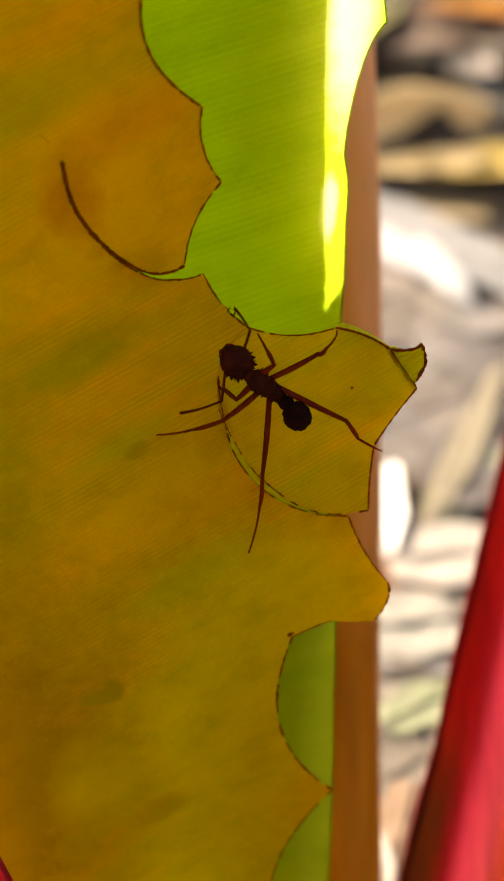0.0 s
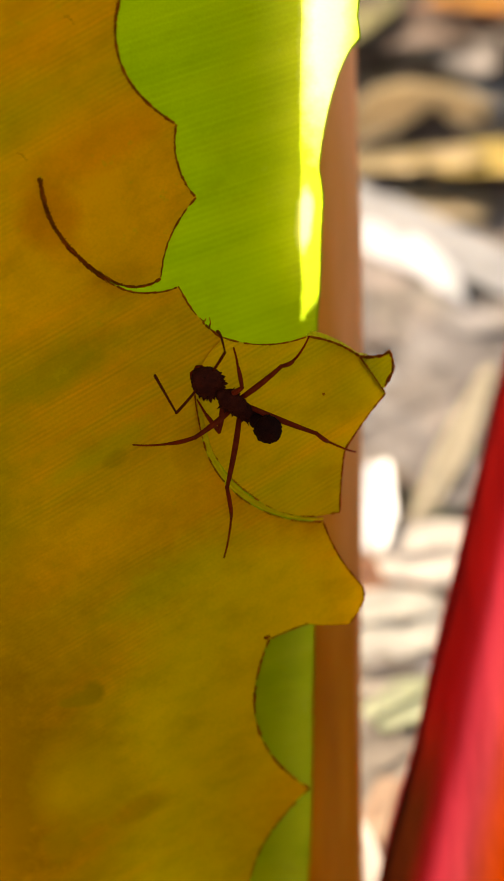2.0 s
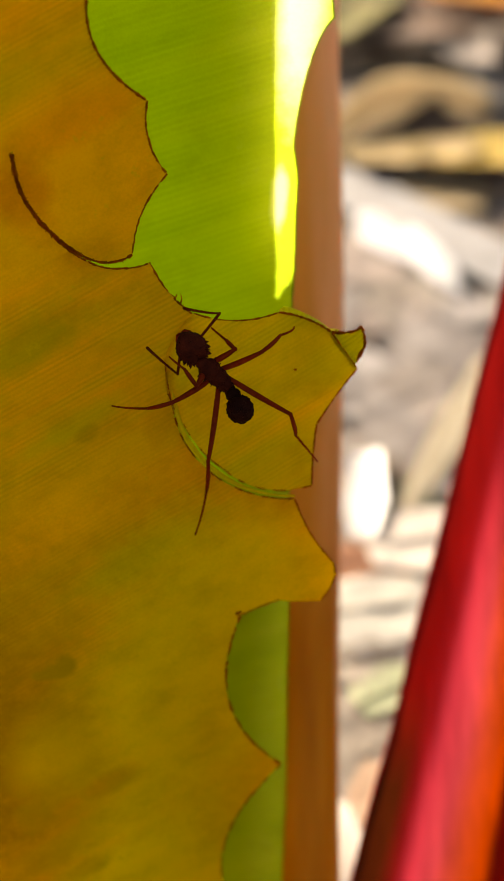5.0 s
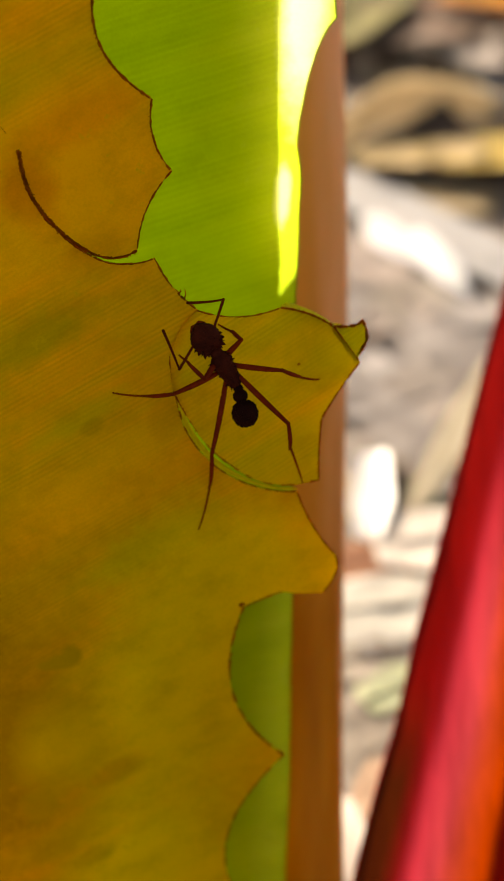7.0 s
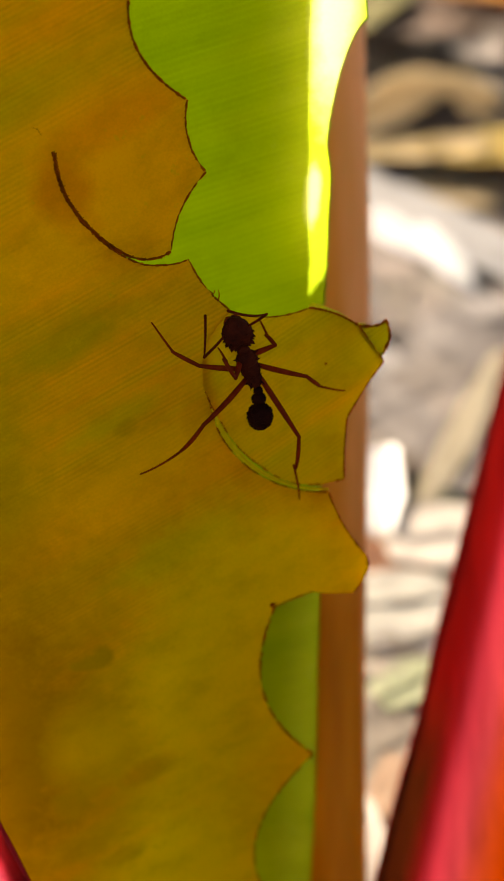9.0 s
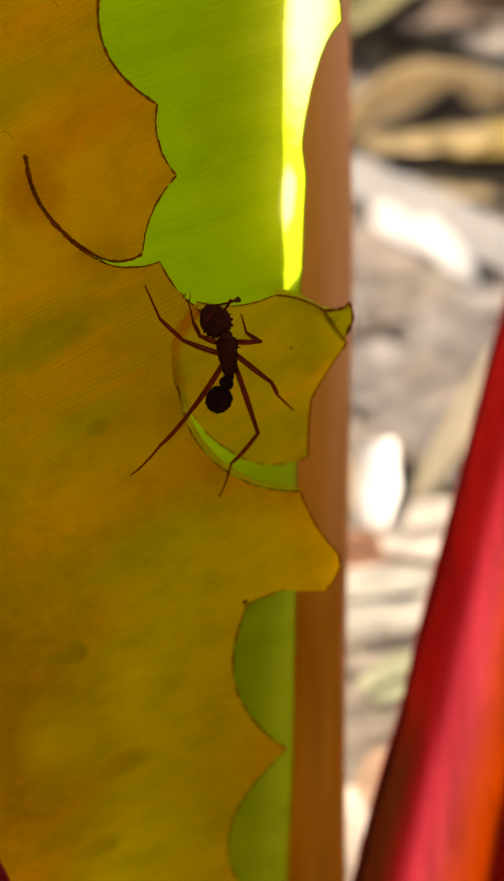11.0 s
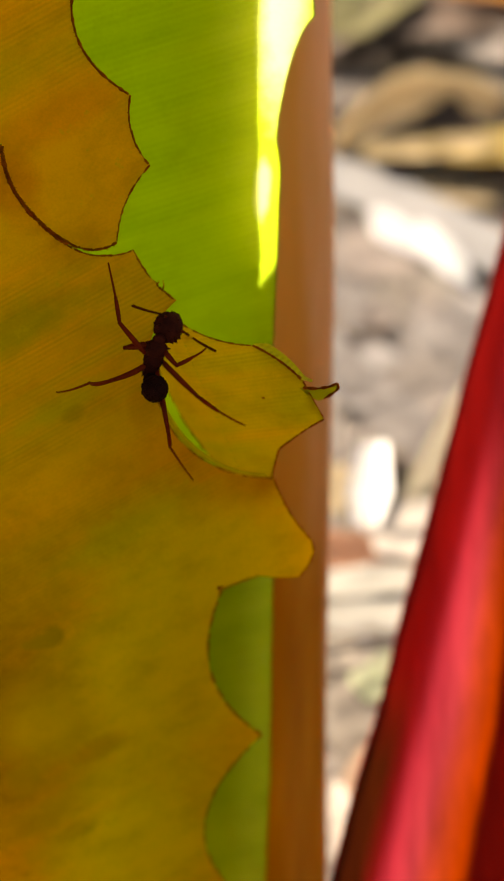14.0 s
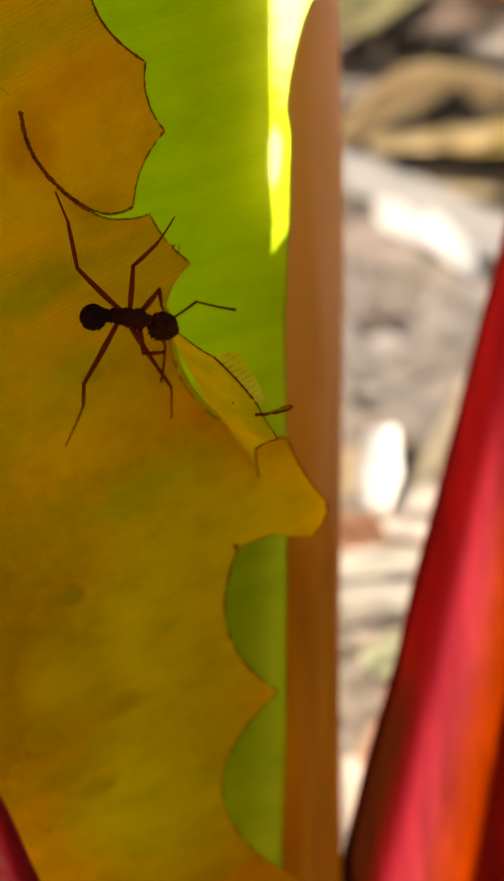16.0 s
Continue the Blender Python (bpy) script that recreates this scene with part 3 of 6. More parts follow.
def cut_piece():
    """The piece that the ant cuts out; its origin is where it last holds on."""
    ox, oy = PIVOT
    edge = [(x - ox, y - oy, b) for x, y, b in PIECE_EDGE]
    piece = thing("leaf_fragment", LEAF @ mm(ox, oy, 0), "rounded yellow leaf piece cut out with a curled tip", "leaf piece")
    half = edge[:6] + [(edge[6][0], edge[6][1], 0)]
    part("blade", sheet(outline(half, seed=2), 0.7, lambda x, y: 0.03), FRAGMENT_LEAF, piece)
    # the crescent beside the chord from the pivot folds back later
    side = part("side_flap", sheet(outline([(0, 0, 0)] + edge[6:], seed=2), 0.7, lambda x, y: 0.03), FRAGMENT_LEAF, piece, "crescent of the piece that folds back")

    def crust(first, last, radius, seed, breaks=0.0, on=piece):
        pts = []
        for (x, y, b), (u, v, _) in zip(edge[first:last], edge[first + 1:last + 1]):
            pts += arc((x, y), (u, v), b, 0.12)
        part("cut_edge", edge_crust([(p.x, p.y, 0.05) for p in pts], radius, seed, breaks), CUT_EDGE, on, "dark dried rim of the cut")

    crust(0, 1, 0.045, 31, 0.8)
    crust(1, 2, 0.07, 32)
    crust(2, 3, 0.04, 33, 0.8)
    crust(3, 4, 0.05, 34)
    crust(4, 5, 0.06, 35)
    crust(5, 6, 0.045, 36, 0.85)
    crust(6, 9, 0.045, 38, 0.85, side)
    # curled corner beyond the fold line
    lip = outline([(8.3 - ox, 6.3 - oy, 0), (8.6 - ox, 6.52 - oy, 0), (9.98 - ox, 6.52 - oy, 0.12), (10.58 - ox, 6.85 - oy, -0.10), (11.03 - ox, 5.34 - oy, 0.05), (10.45 - ox, 4.25 - oy, 0), (10.2 - ox, 4.1 - oy, 0)], seed=3)
    fold = part("lip", sheet(lip, 0.4, lambda x, y: 0.0 - 0.10 * max(0.0, x - 9.6) ** 2), LIP_LEAF, piece, "olive-green curled corner")
    rim = arc((8.5 - ox, 6.49 - oy), (9.98 - ox, 6.52 - oy), 0.02, 0.1) + arc((9.98 - ox, 6.52 - oy), (10.58 - ox, 6.85 - oy), 0.12, 0.1) + arc((10.58 - ox, 6.85 - oy), (11.03 - ox, 5.34 - oy), -0.1, 0.1) + arc((11.03 - ox, 5.34 - oy), (10.48 - ox, 4.3 - oy), 0.05, 0.1)
    part("lip_edge", edge_crust([(p.x, p.y, 0.04 - 0.10 * max(0.0, p.x - 9.6) ** 2) for p in rim], 0.095, 37), CUT_EDGE, fold, "dark dried rim")
    # margin folded back behind the upper edge
    bm = bmesh.new()
    top = arc((4.83 - ox, 7.81 - oy), (8.5 - ox, 6.49 - oy), -0.06, 0.3) + arc((8.5 - ox, 6.49 - oy), (9.4 - ox, 6.5 - oy), 0, 0.3)
    rows = []
    for k, p in enumerate(top):
        w = 1.35 * min(1.0, (k + 0.3) / 2.5) * (1 - k / len(top)) ** 0.5 + 0.12
        rows.append([bm.verts.new((p.x + 0.10 * w * s * s, p.y + 0.16 * w * s, 0.02 - w * s)) for s in (0, 0.33, 0.66, 1.0)])
    for a, b in zip(rows, rows[1:]):
        for s in range(3):
            bm.faces.new((a[s], a[s + 1], b[s + 1], b[s]))
    margin = part("folded_margin", bm, PALE_MARGIN, piece, "pale green margin folded back")
    bm = bmesh.new()
    blob(bm, (5.9 - ox + 0.28, 3.93 - oy + 0.1, 0.06), (0.10, 0.085, 0.05), 10, 6)
    part("speck", bm, CUT_EDGE, piece, "tiny dark speck")
    return piece, side, fold, margin


fragment, fragment_side, fragment_lip, fragment_margin = cut_piece()
FOLD_WAY = Vector((6.97, -12.11, 0))
MARGIN_FOOT, MARGIN_WAY = Vector((5.55, 0.08, 0)) * MM, Vector((3.67, -1.32, 0))
LIP_FOOT, LIP_WAY, LIP_TURN = Vector((9.9, -2.07, 0)) * MM, Vector((1.98, -2.43, 0)), Vector((2.08, 0.36, 0))

# ---- green leaf close behind, unseen ones added for shade ----
GREEN_EDGE = [(8.4, 48, 0), (8.6, 31.8, 0), (8.5, 27.8, 0), (8.75, 26.4, 0.05), (7.9, 24.8, 0.03), (7.2, 22.2, 0.02), (6.75, 18.0, -0.03),
              (7.2, 15.7, 0), (7.3, 11.6, 0), (7.4, 7.3, 0), (7.5, 1.8, 0), (8.6, -15.4, 0), (9.3, -29.7, 0), (10.1, -56.0, 0), (-11.5, -56, 0), (-12.0, -4, 0), (-11.5, 10, 0), (-11, 18, 0), (-11, 48, 0)]


def green_leaf():
    leaf = thing("leaf", LEAF @ mm(0, 0, -8.0), "bright green leaf glowing in sun from behind", "leaf")

    def lift(x, y):
        # margin curls back a little; gentle waves
        return 0.35 * noise.noise((x * 0.08, y * 0.08, 5)) + 0.10 * max(0.0, x - 5.9) ** 2 + 0.08 * max(0.0, x - 4.5) * noise.noise((1, y * 0.25, 7))

    edge = outline(GREEN_EDGE, 0.35, 0.04, 4)
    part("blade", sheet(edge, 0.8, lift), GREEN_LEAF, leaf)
    side = [p for p in edge if p.x > 6.4 and -54 < p.y < 46]
    part("margin", tube(bmesh.new(), [(p.x, p.y, lift(p.x, p.y)) for p in side], [0.06] * len(side), 6), GREEN_LEAF, leaf, "thin yellow-green margin")
    return leaf


green_leaf()
# unseen leaf, added to dim the light behind the yellow leaf's left side
side_shade_leaf = thing("leaf", LEAF @ mm(0, 0, -9.0), "unseen green leaf added to shade the yellow one", "leaf")
part("blade", sheet(outline([(-13.0, 56, 0), (-14.2, 20, 0), (-13.8, 4, 0), (-15.6, -10, 0), (-15.4, -56, 0), (-19.5, -56, 0), (-23.5, -24, 0), (-25.1, -17, 0), (-25.4, -8, 0), (-30, 3, 0), (-42, 10, 0), (-42, 56, 0)], 0.5, 0.05, 8), 2.0, lambda x, y: 0.3 * noise.noise((x * 0.06, y * 0.06, 8))), GREEN_LEAF, side_shade_leaf)


BX, BGAP = 1.7, 5.0


def shade_leaf(edge, gap, seed, label, material=SHADE_LEAF):
    leaf = thing("leaf", LEAF @ mm(0, 0, -8.0 - gap), label, "leaf")
    part("blade", sheet(outline(edge, 0.12, 0.10, seed), 2.0, lambda x, y: 0.3 * noise.noise((x * 0.06, y * 0.06, seed))), material, leaf)
    return leaf


# unseen leaf, added so its shadow edge outlines the sunlit strip
shade_leaf([(BX - 2.4, 62, 0), (BX + 0.6, 11.4, 0), (BX + 1.5, 13.4, 0), (BX + 3.2, 14.6, 0.1), (BX + 5.2, 10, 0), (BX + 4.8, -20, 0), (BX + 5.2, -60, 0), (-22, -60, 0), (-26.5, -24, 0), (-28.4, -14, 0), (-28.6, -6, 0), (-38, 10, 0), (-38, 62, 0)],
          BGAP, 6, "unseen darker green leaf added to shade the green one")
# unseen leaf, added to darken the green that shows through the lower bites
shade_leaf([(5.6, -2, 0), (5.8, -60, 0), (-4, -60, 0), (-7, -10, 0), (-3, -3, 0)], BGAP + 3.5, 7, "unseen short green leaf added to darken the bites", SHORT_SHADE_LEAF)


# ---- stalks and bracts ----
def ground_z(depth):
    """Height in the view's frame at which the ground lies, at a depth in millimetres."""
    c, s = math.cos(radians(TILT)), math.sin(radians(TILT))
    return (-EYE * 1000 - depth * s) / c


def stalk(x, depth, wide, top, material, label, lean=0.0):
    base = ground_z(depth) - 3
    ob = thing("stalk", VIEW @ mm(x, depth, base), label, "stalk")
    bm = bmesh.new()
    n = 40
    pts = [(lean * k / n + 0.5 * noise.noise((k * 0.15, x, 1)), 0.4 * noise.noise((k * 0.15, x, 5)), (top - base) * k / n) for k in range(n + 1)]
    tube(bm, pts, [wide * (0.54 - 0.06 * k / n) for k in range(n + 1)], 20)
    for v in bm.verts:
        a = math.atan2(v.co.y, v.co.x)
        v.co.x *= 1 + 0.04 * math.cos(5 * a)
        v.co.y *= 0.8
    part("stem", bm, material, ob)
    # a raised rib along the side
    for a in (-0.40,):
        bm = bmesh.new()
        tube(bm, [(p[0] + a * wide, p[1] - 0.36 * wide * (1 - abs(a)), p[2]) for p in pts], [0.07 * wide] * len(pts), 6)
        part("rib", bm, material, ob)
    return ob


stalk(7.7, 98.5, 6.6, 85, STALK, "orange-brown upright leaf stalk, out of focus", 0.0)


def bract(name, foot, head, wide, depth_bend, material, label, seed, turn=0.0, taper=1.0, edge=(None, 0.16)):
    """A long channelled red bract: a bowed strip from foot to head (x, depth, z of the view)."""
    foot, head = Vector(foot), Vector(head)
    way = head - foot
    side = Vector((0, 1, 0)).cross(way).normalized()
    ob = thing(name, VIEW @ mm(*foot), label, "bract")
    bm = bmesh.new()
    uv = bm.loops.layers.uv.new("UVMap")
    n, m = 44, 14
    rows = []
    for i in range(n + 1):
        t = i / n
        w = wide * (1.2 - taper * t) * (1 + 0.05 * noise.noise((t * 6, seed, 0)))
        row = []
        for j in range(m + 1):
            u = j / m
            c = 2 * u - 1
            p = way * t + side * (w * u + 0.35 * (1 - u) * noise.noise((t * 11, seed, 4))) + Vector((0, depth_bend * (1 - c * c) + 0.5 * noise.noise((t * 5, u * 3, seed)), 0))
            p.y += turn * c
            row.append((bm.verts.new(p), u, t))
        rows.append(row)
    for a, b in zip(rows, rows[1:]):
        for j in range(m):
            q = (a[j], a[j + 1], b[j + 1], b[j])
            f = bm.faces.new([v for v, _, _ in q])
            for loop, (_, u, t) in zip(f.loops, q):
                loop[uv].uv = (u, t)
    mesh_ob = part("blade", bm, material, ob)
    # thickened left edge
    bm = bmesh.new()
    tube(bm, [rows_p for rows_p in [way * (i / n) + side * (0.35 * noise.noise((i / n * 11, seed, 4))) + Vector((0, 0.2, 0)) for i in range(n + 1)]], [edge[1] * (1 + 0.4 * noise.noise((i * 0.4, seed, 2))) for i in range(n + 1)], 8)
    part("margin", bm, edge[0] or RED_EDGE, ob, "dark red thickened margin")
    return mesh_ob


RED_EDGE = solid_material("red_edge", [(0.30, (0.12, 0.003, 0.002)), (0.7, (0.22, 0.006, 0.006))], 0.3, 0.55, 0.06, (1, 1, 0.1), through=(1, 0.6, 0.6), share=0.3)
bract("bract", (3.3, 95, ground_z(95) - 2), (35.3, 110, 44), 18.0, 0.9, RED_BRACT, "crimson and pink channelled bract, out of focus", 1)
CRIMSON_EDGE = solid_material("crimson_edge", [(0.30, (0.26, 0.010, 0.014)), (0.7, (0.40, 0.02, 0.03))], 0.3, 0.55, 0.06, (1, 1, 0.1), through=(1, 0.6, 0.6), share=0.5)
bract("bract", (1.25, 89.0, ground_z(89.0) - 0.5), (-24.15, 61.4, -0.3), -18.0, 2.0, PINK_BRACT, "pink and crimson bract beside the yellow leaf", 2, taper=0.6, edge=(CRIMSON_EDGE, 0.17))


# ---- litter ----
def dry_leaf(x, y, yaw, length, width, tilt, curl, material, label, lift=2.0, wave=0.06, name="dry_leaf", category="dry leaf"):
    """A curled dead leaf or strip of bark lying on the ground; yaw of its length, tilt about it."""
    ob = thing(name, mm(x, y, lift, 0, 0, yaw) @ pose(0, 0, 0, tilt, 0, 0), label, category, "litter on the ground")
    bm = bmesh.new()
    n, m = 18, 10
    seed = x * 0.37 + y * 0.11
    for side in (0, 1):
        rows = []
        for i in range(n + 1):
            t = i / n
            w = width * (0.35 + 0.65 * math.sin(math.pi * min(1, max(0, 0.08 + 0.84 * t))) ** 0.6) * (1 + 0.18 * noise.noise((t * 4, seed, 1)))
            row = []
            for j in range(m + 1):
                c = 2 * j / m - 1
                z = curl * width * (c * c - 0.3) + wave * length * math.sin(2.5 * t + seed) + 0.03 * width * noise.noise((t * 6, c * 3, seed))
                row.append(bm.verts.new(((t - 0.5) * length, c * w / 2, z - 0.35 * side)))
            rows.append(row)
        for a, b in zip(rows, rows[1:]):
            for j in range(m):
                q = (a[j], a[j + 1], b[j + 1], b[j])
                bm.faces.new(q if not side else q[::-1])
    part("blade", bm, material, ob)
    bm = bmesh.new()
    tube(bm, [((k / 8 - 0.5) * length * 1.1, 0, -0.3 * curl * width + wave * length * math.sin(2.5 * k / 8 + seed) + 0.2) for k in range(9)], [0.012 * width + 0.08] * 9, 6)
    part("midrib", bm, material, ob)
    return ob


def bent_strip(name, points, width, across, material, label, dip=0.12, ends=0.55, category="dry leaf"):
    """A narrow dead leaf that arches over the litter through points in millimetres."""
    pts = [Vector(q) for q in points]
    ob = thing(name, mm(*pts[0]), label, category, "litter on the ground")
    across = Vector(across).normalized()
    way = []
    for k in range(len(pts) - 1):
        a, c, d, e = pts[max(k - 1, 0)], pts[k], pts[k + 1], pts[min(k + 2, len(pts) - 1)]
        for i in range(6):
            t = i / 6
            way.append(0.5 * ((2 * c) + (d - a) * t + (2 * a - 5 * c + 4 * d - e) * t * t + (3 * c - a - 3 * d + e) * t ** 3))
    bm = bmesh.new()
    for side in (0, 1):
        rows = []
        for k, q in enumerate(way):
            w = width * (ends + (1 - ends) * math.sin(math.pi * (k + 1) / (len(way) + 1))) * (1 + 0.12 * noise.noise((k * 0.4, width, 3)))
            rows.append([bm.verts.new(q - pts[0] + across * (w * s / 2) + Vector((0, 0, dip * w * s * s - 0.4 * side))) for s in (-1, -0.5, 0, 0.5, 1)])
        for r, u in zip(rows, rows[1:]):
            for s in range(4):
                f = (r[s], r[s + 1], u[s + 1], u[s])
                bm.faces.new(f if side else f[::-1])
    part("blade", bm, material, ob)
    bm = bmesh.new()
    tube(bm, [q - pts[0] + Vector((0, -0.25, 0.1)) for q in way], [0.025 * width * (1 - 0.6 * k / len(way)) + 0.08 for k in range(len(way))], 6)
    part("midrib", bm, material, ob)
    return ob


bent_strip("dry_leaf", [(18.0, 292, 1), (25, 303, 4), (33, 313, 7), (42, 320, 8), (54, 326, 6.5), (66, 330, 4), (76, 333, 1)], 12.5, (0, 0.40, 0.92), STRAP_DRY, "tan strap-like dead leaf arched over dark litter")
dry_leaf(33.5, 405.0, 68, 77.1, 31.4, 0, 0.06, OLIVE_DRY, "dull olive-green dead leaf lying on dark litter", 11, 0.03)
dry_leaf(63.5, 384, 99, 84, 19.5, 0, 0.06, UMBER_DRY, "rounded mauve-brown dead leaf lying on soil", 12, 0.03)
dry_leaf(84, 400, -30, 52, 40, -6, 0.08, RUST_DRY, "rusty orange dead leaf lying on soil", 16, 0.02)
dry_leaf(33.0, 192.0, 108, 92.7, 44.3, 0, 0.005, MAUVE_DRY, "broad mauve-grey weathered dead leaf lying on soil", 0.96, 0.0024)
bent_strip("dry_leaf", [(8, 287, 1.5), (20, 279, 1.6), (34, 262, 1.6), (46, 246, 1.7), (57, 232, 1.6), (67, 221, 1.5)], 33, (0, 1, 0), ASH_DRY, "long grey-white weathered dead leaf lying on soil", 0.0, 0.7)
# white strips stand in for sunlit patches, brightness put into their colour
bent_strip("bark_strip", [(27, 248, 1.9), (31, 245, 2.1), (35, 240, 2.1), (39, 234, 1.9)], 21, (0, 1, 0), PALE_DRY, "white strip of bark for a sunlit patch", 0.01, 0.5, "bark")
bent_strip("bark_strip", [(38, 238, 2.3), (41, 233, 2.6), (44, 227, 2.6), (48, 219, 2.1)], 26, (0, 1, 0), PALE_DRY, "broad white strip of bark for a sunlit patch", 0.01, 0.5, "bark")
dry_leaf(25.5, 230.0, 115, 24.9, 18.8, 0, 0.025, PINK_DRY, "rounded pinkish-white dead leaf lying on soil", 1.5, 0.008)
dry_leaf(34.0, 212.0, 111, 17.8, 17.1, 0, 0.04, TAUPE_DRY, "small greyish-tan dead leaf lying on soil", 1.4, 0.012)
dry_leaf(21.0, 181.5, 117, 27.3, 20.1, 0, 0.015, LILAC_DRY, "pale lilac-grey dead leaf lying on soil", 1.3, 0.006)
dry_leaf(32.5, 174.0, 34, 25.2, 18.6, 0, 0.02, UMBER_DRY, "brownish-mauve dead leaf lying on soil", 1.3, 0.006)
dry_leaf(23.0, 194.0, 14, 8.2, 5.8, 0, 0.05, DARK_DRY, "narrow dark leaf bit lying on soil", 1.6, 0.012)
dry_leaf(45.5, 208.5, 114, 15.1, 12.1, 0, 0.03, LILAC_DRY, "rounded pale lilac-grey dead leaf lying on soil", 1.5, 0.012)
dry_leaf(31.5, 206.5, 45, 21.2, 10.6, 0, 0.03, PINK_DRY, "pinkish-grey dead leaf lying on soil", 1.4, 0.012)
dry_leaf(15.5, 144.0, 124, 12.5, 10.8, 0, 0, TAN_DRY, "yellowish-tan dead leaf lying on soil", 1.2, 0.012)
dry_leaf(19.0, 127.0, -14, 16.5, 10.2, 0, 0, RUSSET_DRY, "reddish-brown dead leaf lying on soil", 1.3, 0.008)
# its white colour likewise stands in for a patch of sun
dry_leaf(21.3, 144, 84, 22, 6.8, -10, 0.12, PALE_DRY, "white stick fragment for a sunlit patch", 1.9, 0.012, "bark_strip", "bark")
bent_strip("dry_leaf", [(27.5, 139, 1.8), (32, 149, 2.0), (37, 160.5, 2.0), (42.5, 174, 2.0), (49, 190, 1.8)], 6.0, (1, 0, 0), STRAW_DRY, "narrow pointed cream dead leaf lying on soil", 0.03, 0.3)
dry_leaf(37.5, 151.0, 43, 23.3, 10.1, 0, 0, GREEN_DRY, "pale green fallen leaf lying on soil", 1.1, 0.008)
dry_leaf(30.5, 132.5, 8, 20, 14.5, 0, 0, SHELL_DRY, "pinkish-white dead leaf lying on soil in the sun", 1.7, 0.006)
dry_leaf(20.0, 117.0, 10, 18.5, 14.5, 0, 0, CREAM_DRY, "broad cream-white dead leaf lying on soil", 1.5, 0.006)
dry_leaf(24.5, 119.0, 102, 45.2, 19.4, 0, 0, TAUPE_DRY, "broad greyish-tan dead leaf lying on soil", 0.95, 0.004)
# dark strip painted in for the shadow line between these leaves
dry_leaf(26.5, 118.5, 15, 11.4, 2.9, 0, 0, UMBER_DRY, "thin dark strip for the shadow between dead leaves", 1.3, 0.008)
dry_leaf(17.5, 107.0, 9, 13.2, 8.1, 0, 0, TAUPE_DRY, "small taupe dead leaf lying on soil", 1.3, 0.008)
dry_leaf(23.0, 109.5, 17, 10.4, 5.7, 0, 0, LILAC_DRY, "small greyish-lilac dead leaf lying on soil", 1.3, 0.008)
dry_leaf(22.0, 102.0, 31, 11.7, 7.0, 0, 0, GREEN_DRY, "pale yellowish-green fallen leaf lying on soil", 1.4, 0.008)
dry_leaf(21.5, 94.0, 115, 24.3, 18.8, 0, 0, TAUPE_DRY, "wide greyish-brown dead leaf lying on soil", 0.95, 0.004)
dry_leaf(20.5, 93.0, 30, 8.1, 4.5, 0, 0, TAUPE_DRY, "small greyish-brown leaf bit lying on soil", 1.2, 0.012)
dry_leaf(17.8, 84.0, 72, 11.5, 6.0, 0, 0, PEACH_DRY, "peach-coloured dead leaf lying on soil", 1.4, 0.012)
bent_strip("bark_strip", [(14.0, 83.5, 1.8), (14.2, 80.5, 2.2), (14.4, 77.5, 2.3), (14.0, 74, 2.2), (14.1, 70.5, 1.8)], 3.2, (1, 0, 0), SHELL_DRY, "pointed white bleached bark chip lying on soil", 0.05, 0.12, "bark")
dry_leaf(14.0, 67.5, 40, 7.8, 3.6, 0, 0, RUSSET_DRY, "small russet dead leaf lying on soil", 1.4, 0.012)
dry_leaf(71.0, 344.0, 106, 30.6, 14.6, 0, 0.06, ASH_DRY, "pale grey dead leaf lying on soil", 4, 0.03)
dry_leaf(45, 289, 4, 36, 20, -4, 0.05, HONEY_DRY, "yellowish-tan dead leaf lying on dark litter", 5.4, 0.02)
dry_leaf(63, 287, 6, 34, 30, -6, 0.05, GOLD_DRY, "golden-brown dead leaf lying on soil", 6.0, 0.02)
dry_leaf(49.5, 268.5, -17, 24.0, 19.1, 0, 0.03, TAN_DRY, "narrow brown dead leaf lying on soil", 1.3, 0.008)
# dark sheet stands in for the shade under the arched strap
dry_leaf(38, 310, 20, 46, 34, 8, 0.03, DARK_DRY, "dark sheet for the shaded gap under the strap leaf", 4)
dry_leaf(66, 408, 20, 110, 70, 0, 0.06, BROWN_DRY, "broad dark sheet for the shaded gap under the strap leaf", 5)
dry_leaf(33, 392, 14, 64, 44, 6, 0.05, BROWN_DRY, "blackish-brown rotten leaf lying on soil", 8)


def chips():
    """Small broken bits of dead leaf, too many to count."""
    rng = random.Random(5)
    bm = bmesh.new()
    for _ in range(1500):
        x, y = rng.uniform(-120, 260), rng.uniform(40, 620)
        l, w = rng.uniform(4, 16), rng.uniform(2, 8)
        m = mm(x, y, rng.uniform(0.2, 0.6), rng.gauss(0, 3), rng.gauss(0, 3), rng.uniform(0, 360))
        c = rng.uniform(-0.15, 0.15)
        grid = []
        for i in range(4):
            t = i / 3
            ww = w * (0.45 + 0.55 * math.sin(math.pi * (0.15 + 0.7 * t)))
            grid.append([bm.verts.new((m @ (Vector(((t - 0.5) * l, s * ww / 2, c * w * (s * s - 0.3) + 0.3 * noise.noise((t * 3, s, x)))) * MM)) / MM) for s in (-1, 0, 1)])
        for a, b in zip(grid, grid[1:]):
            for s in (0, 1):
                bm.faces.new((a[s], a[s + 1], b[s + 1], b[s]))
    ob = part("leaf_litter", bm, CHIPS)
    tagged(ob, "scattered grey and brown bits of dead leaf", "leaf litter", kind="stuff")


chips()


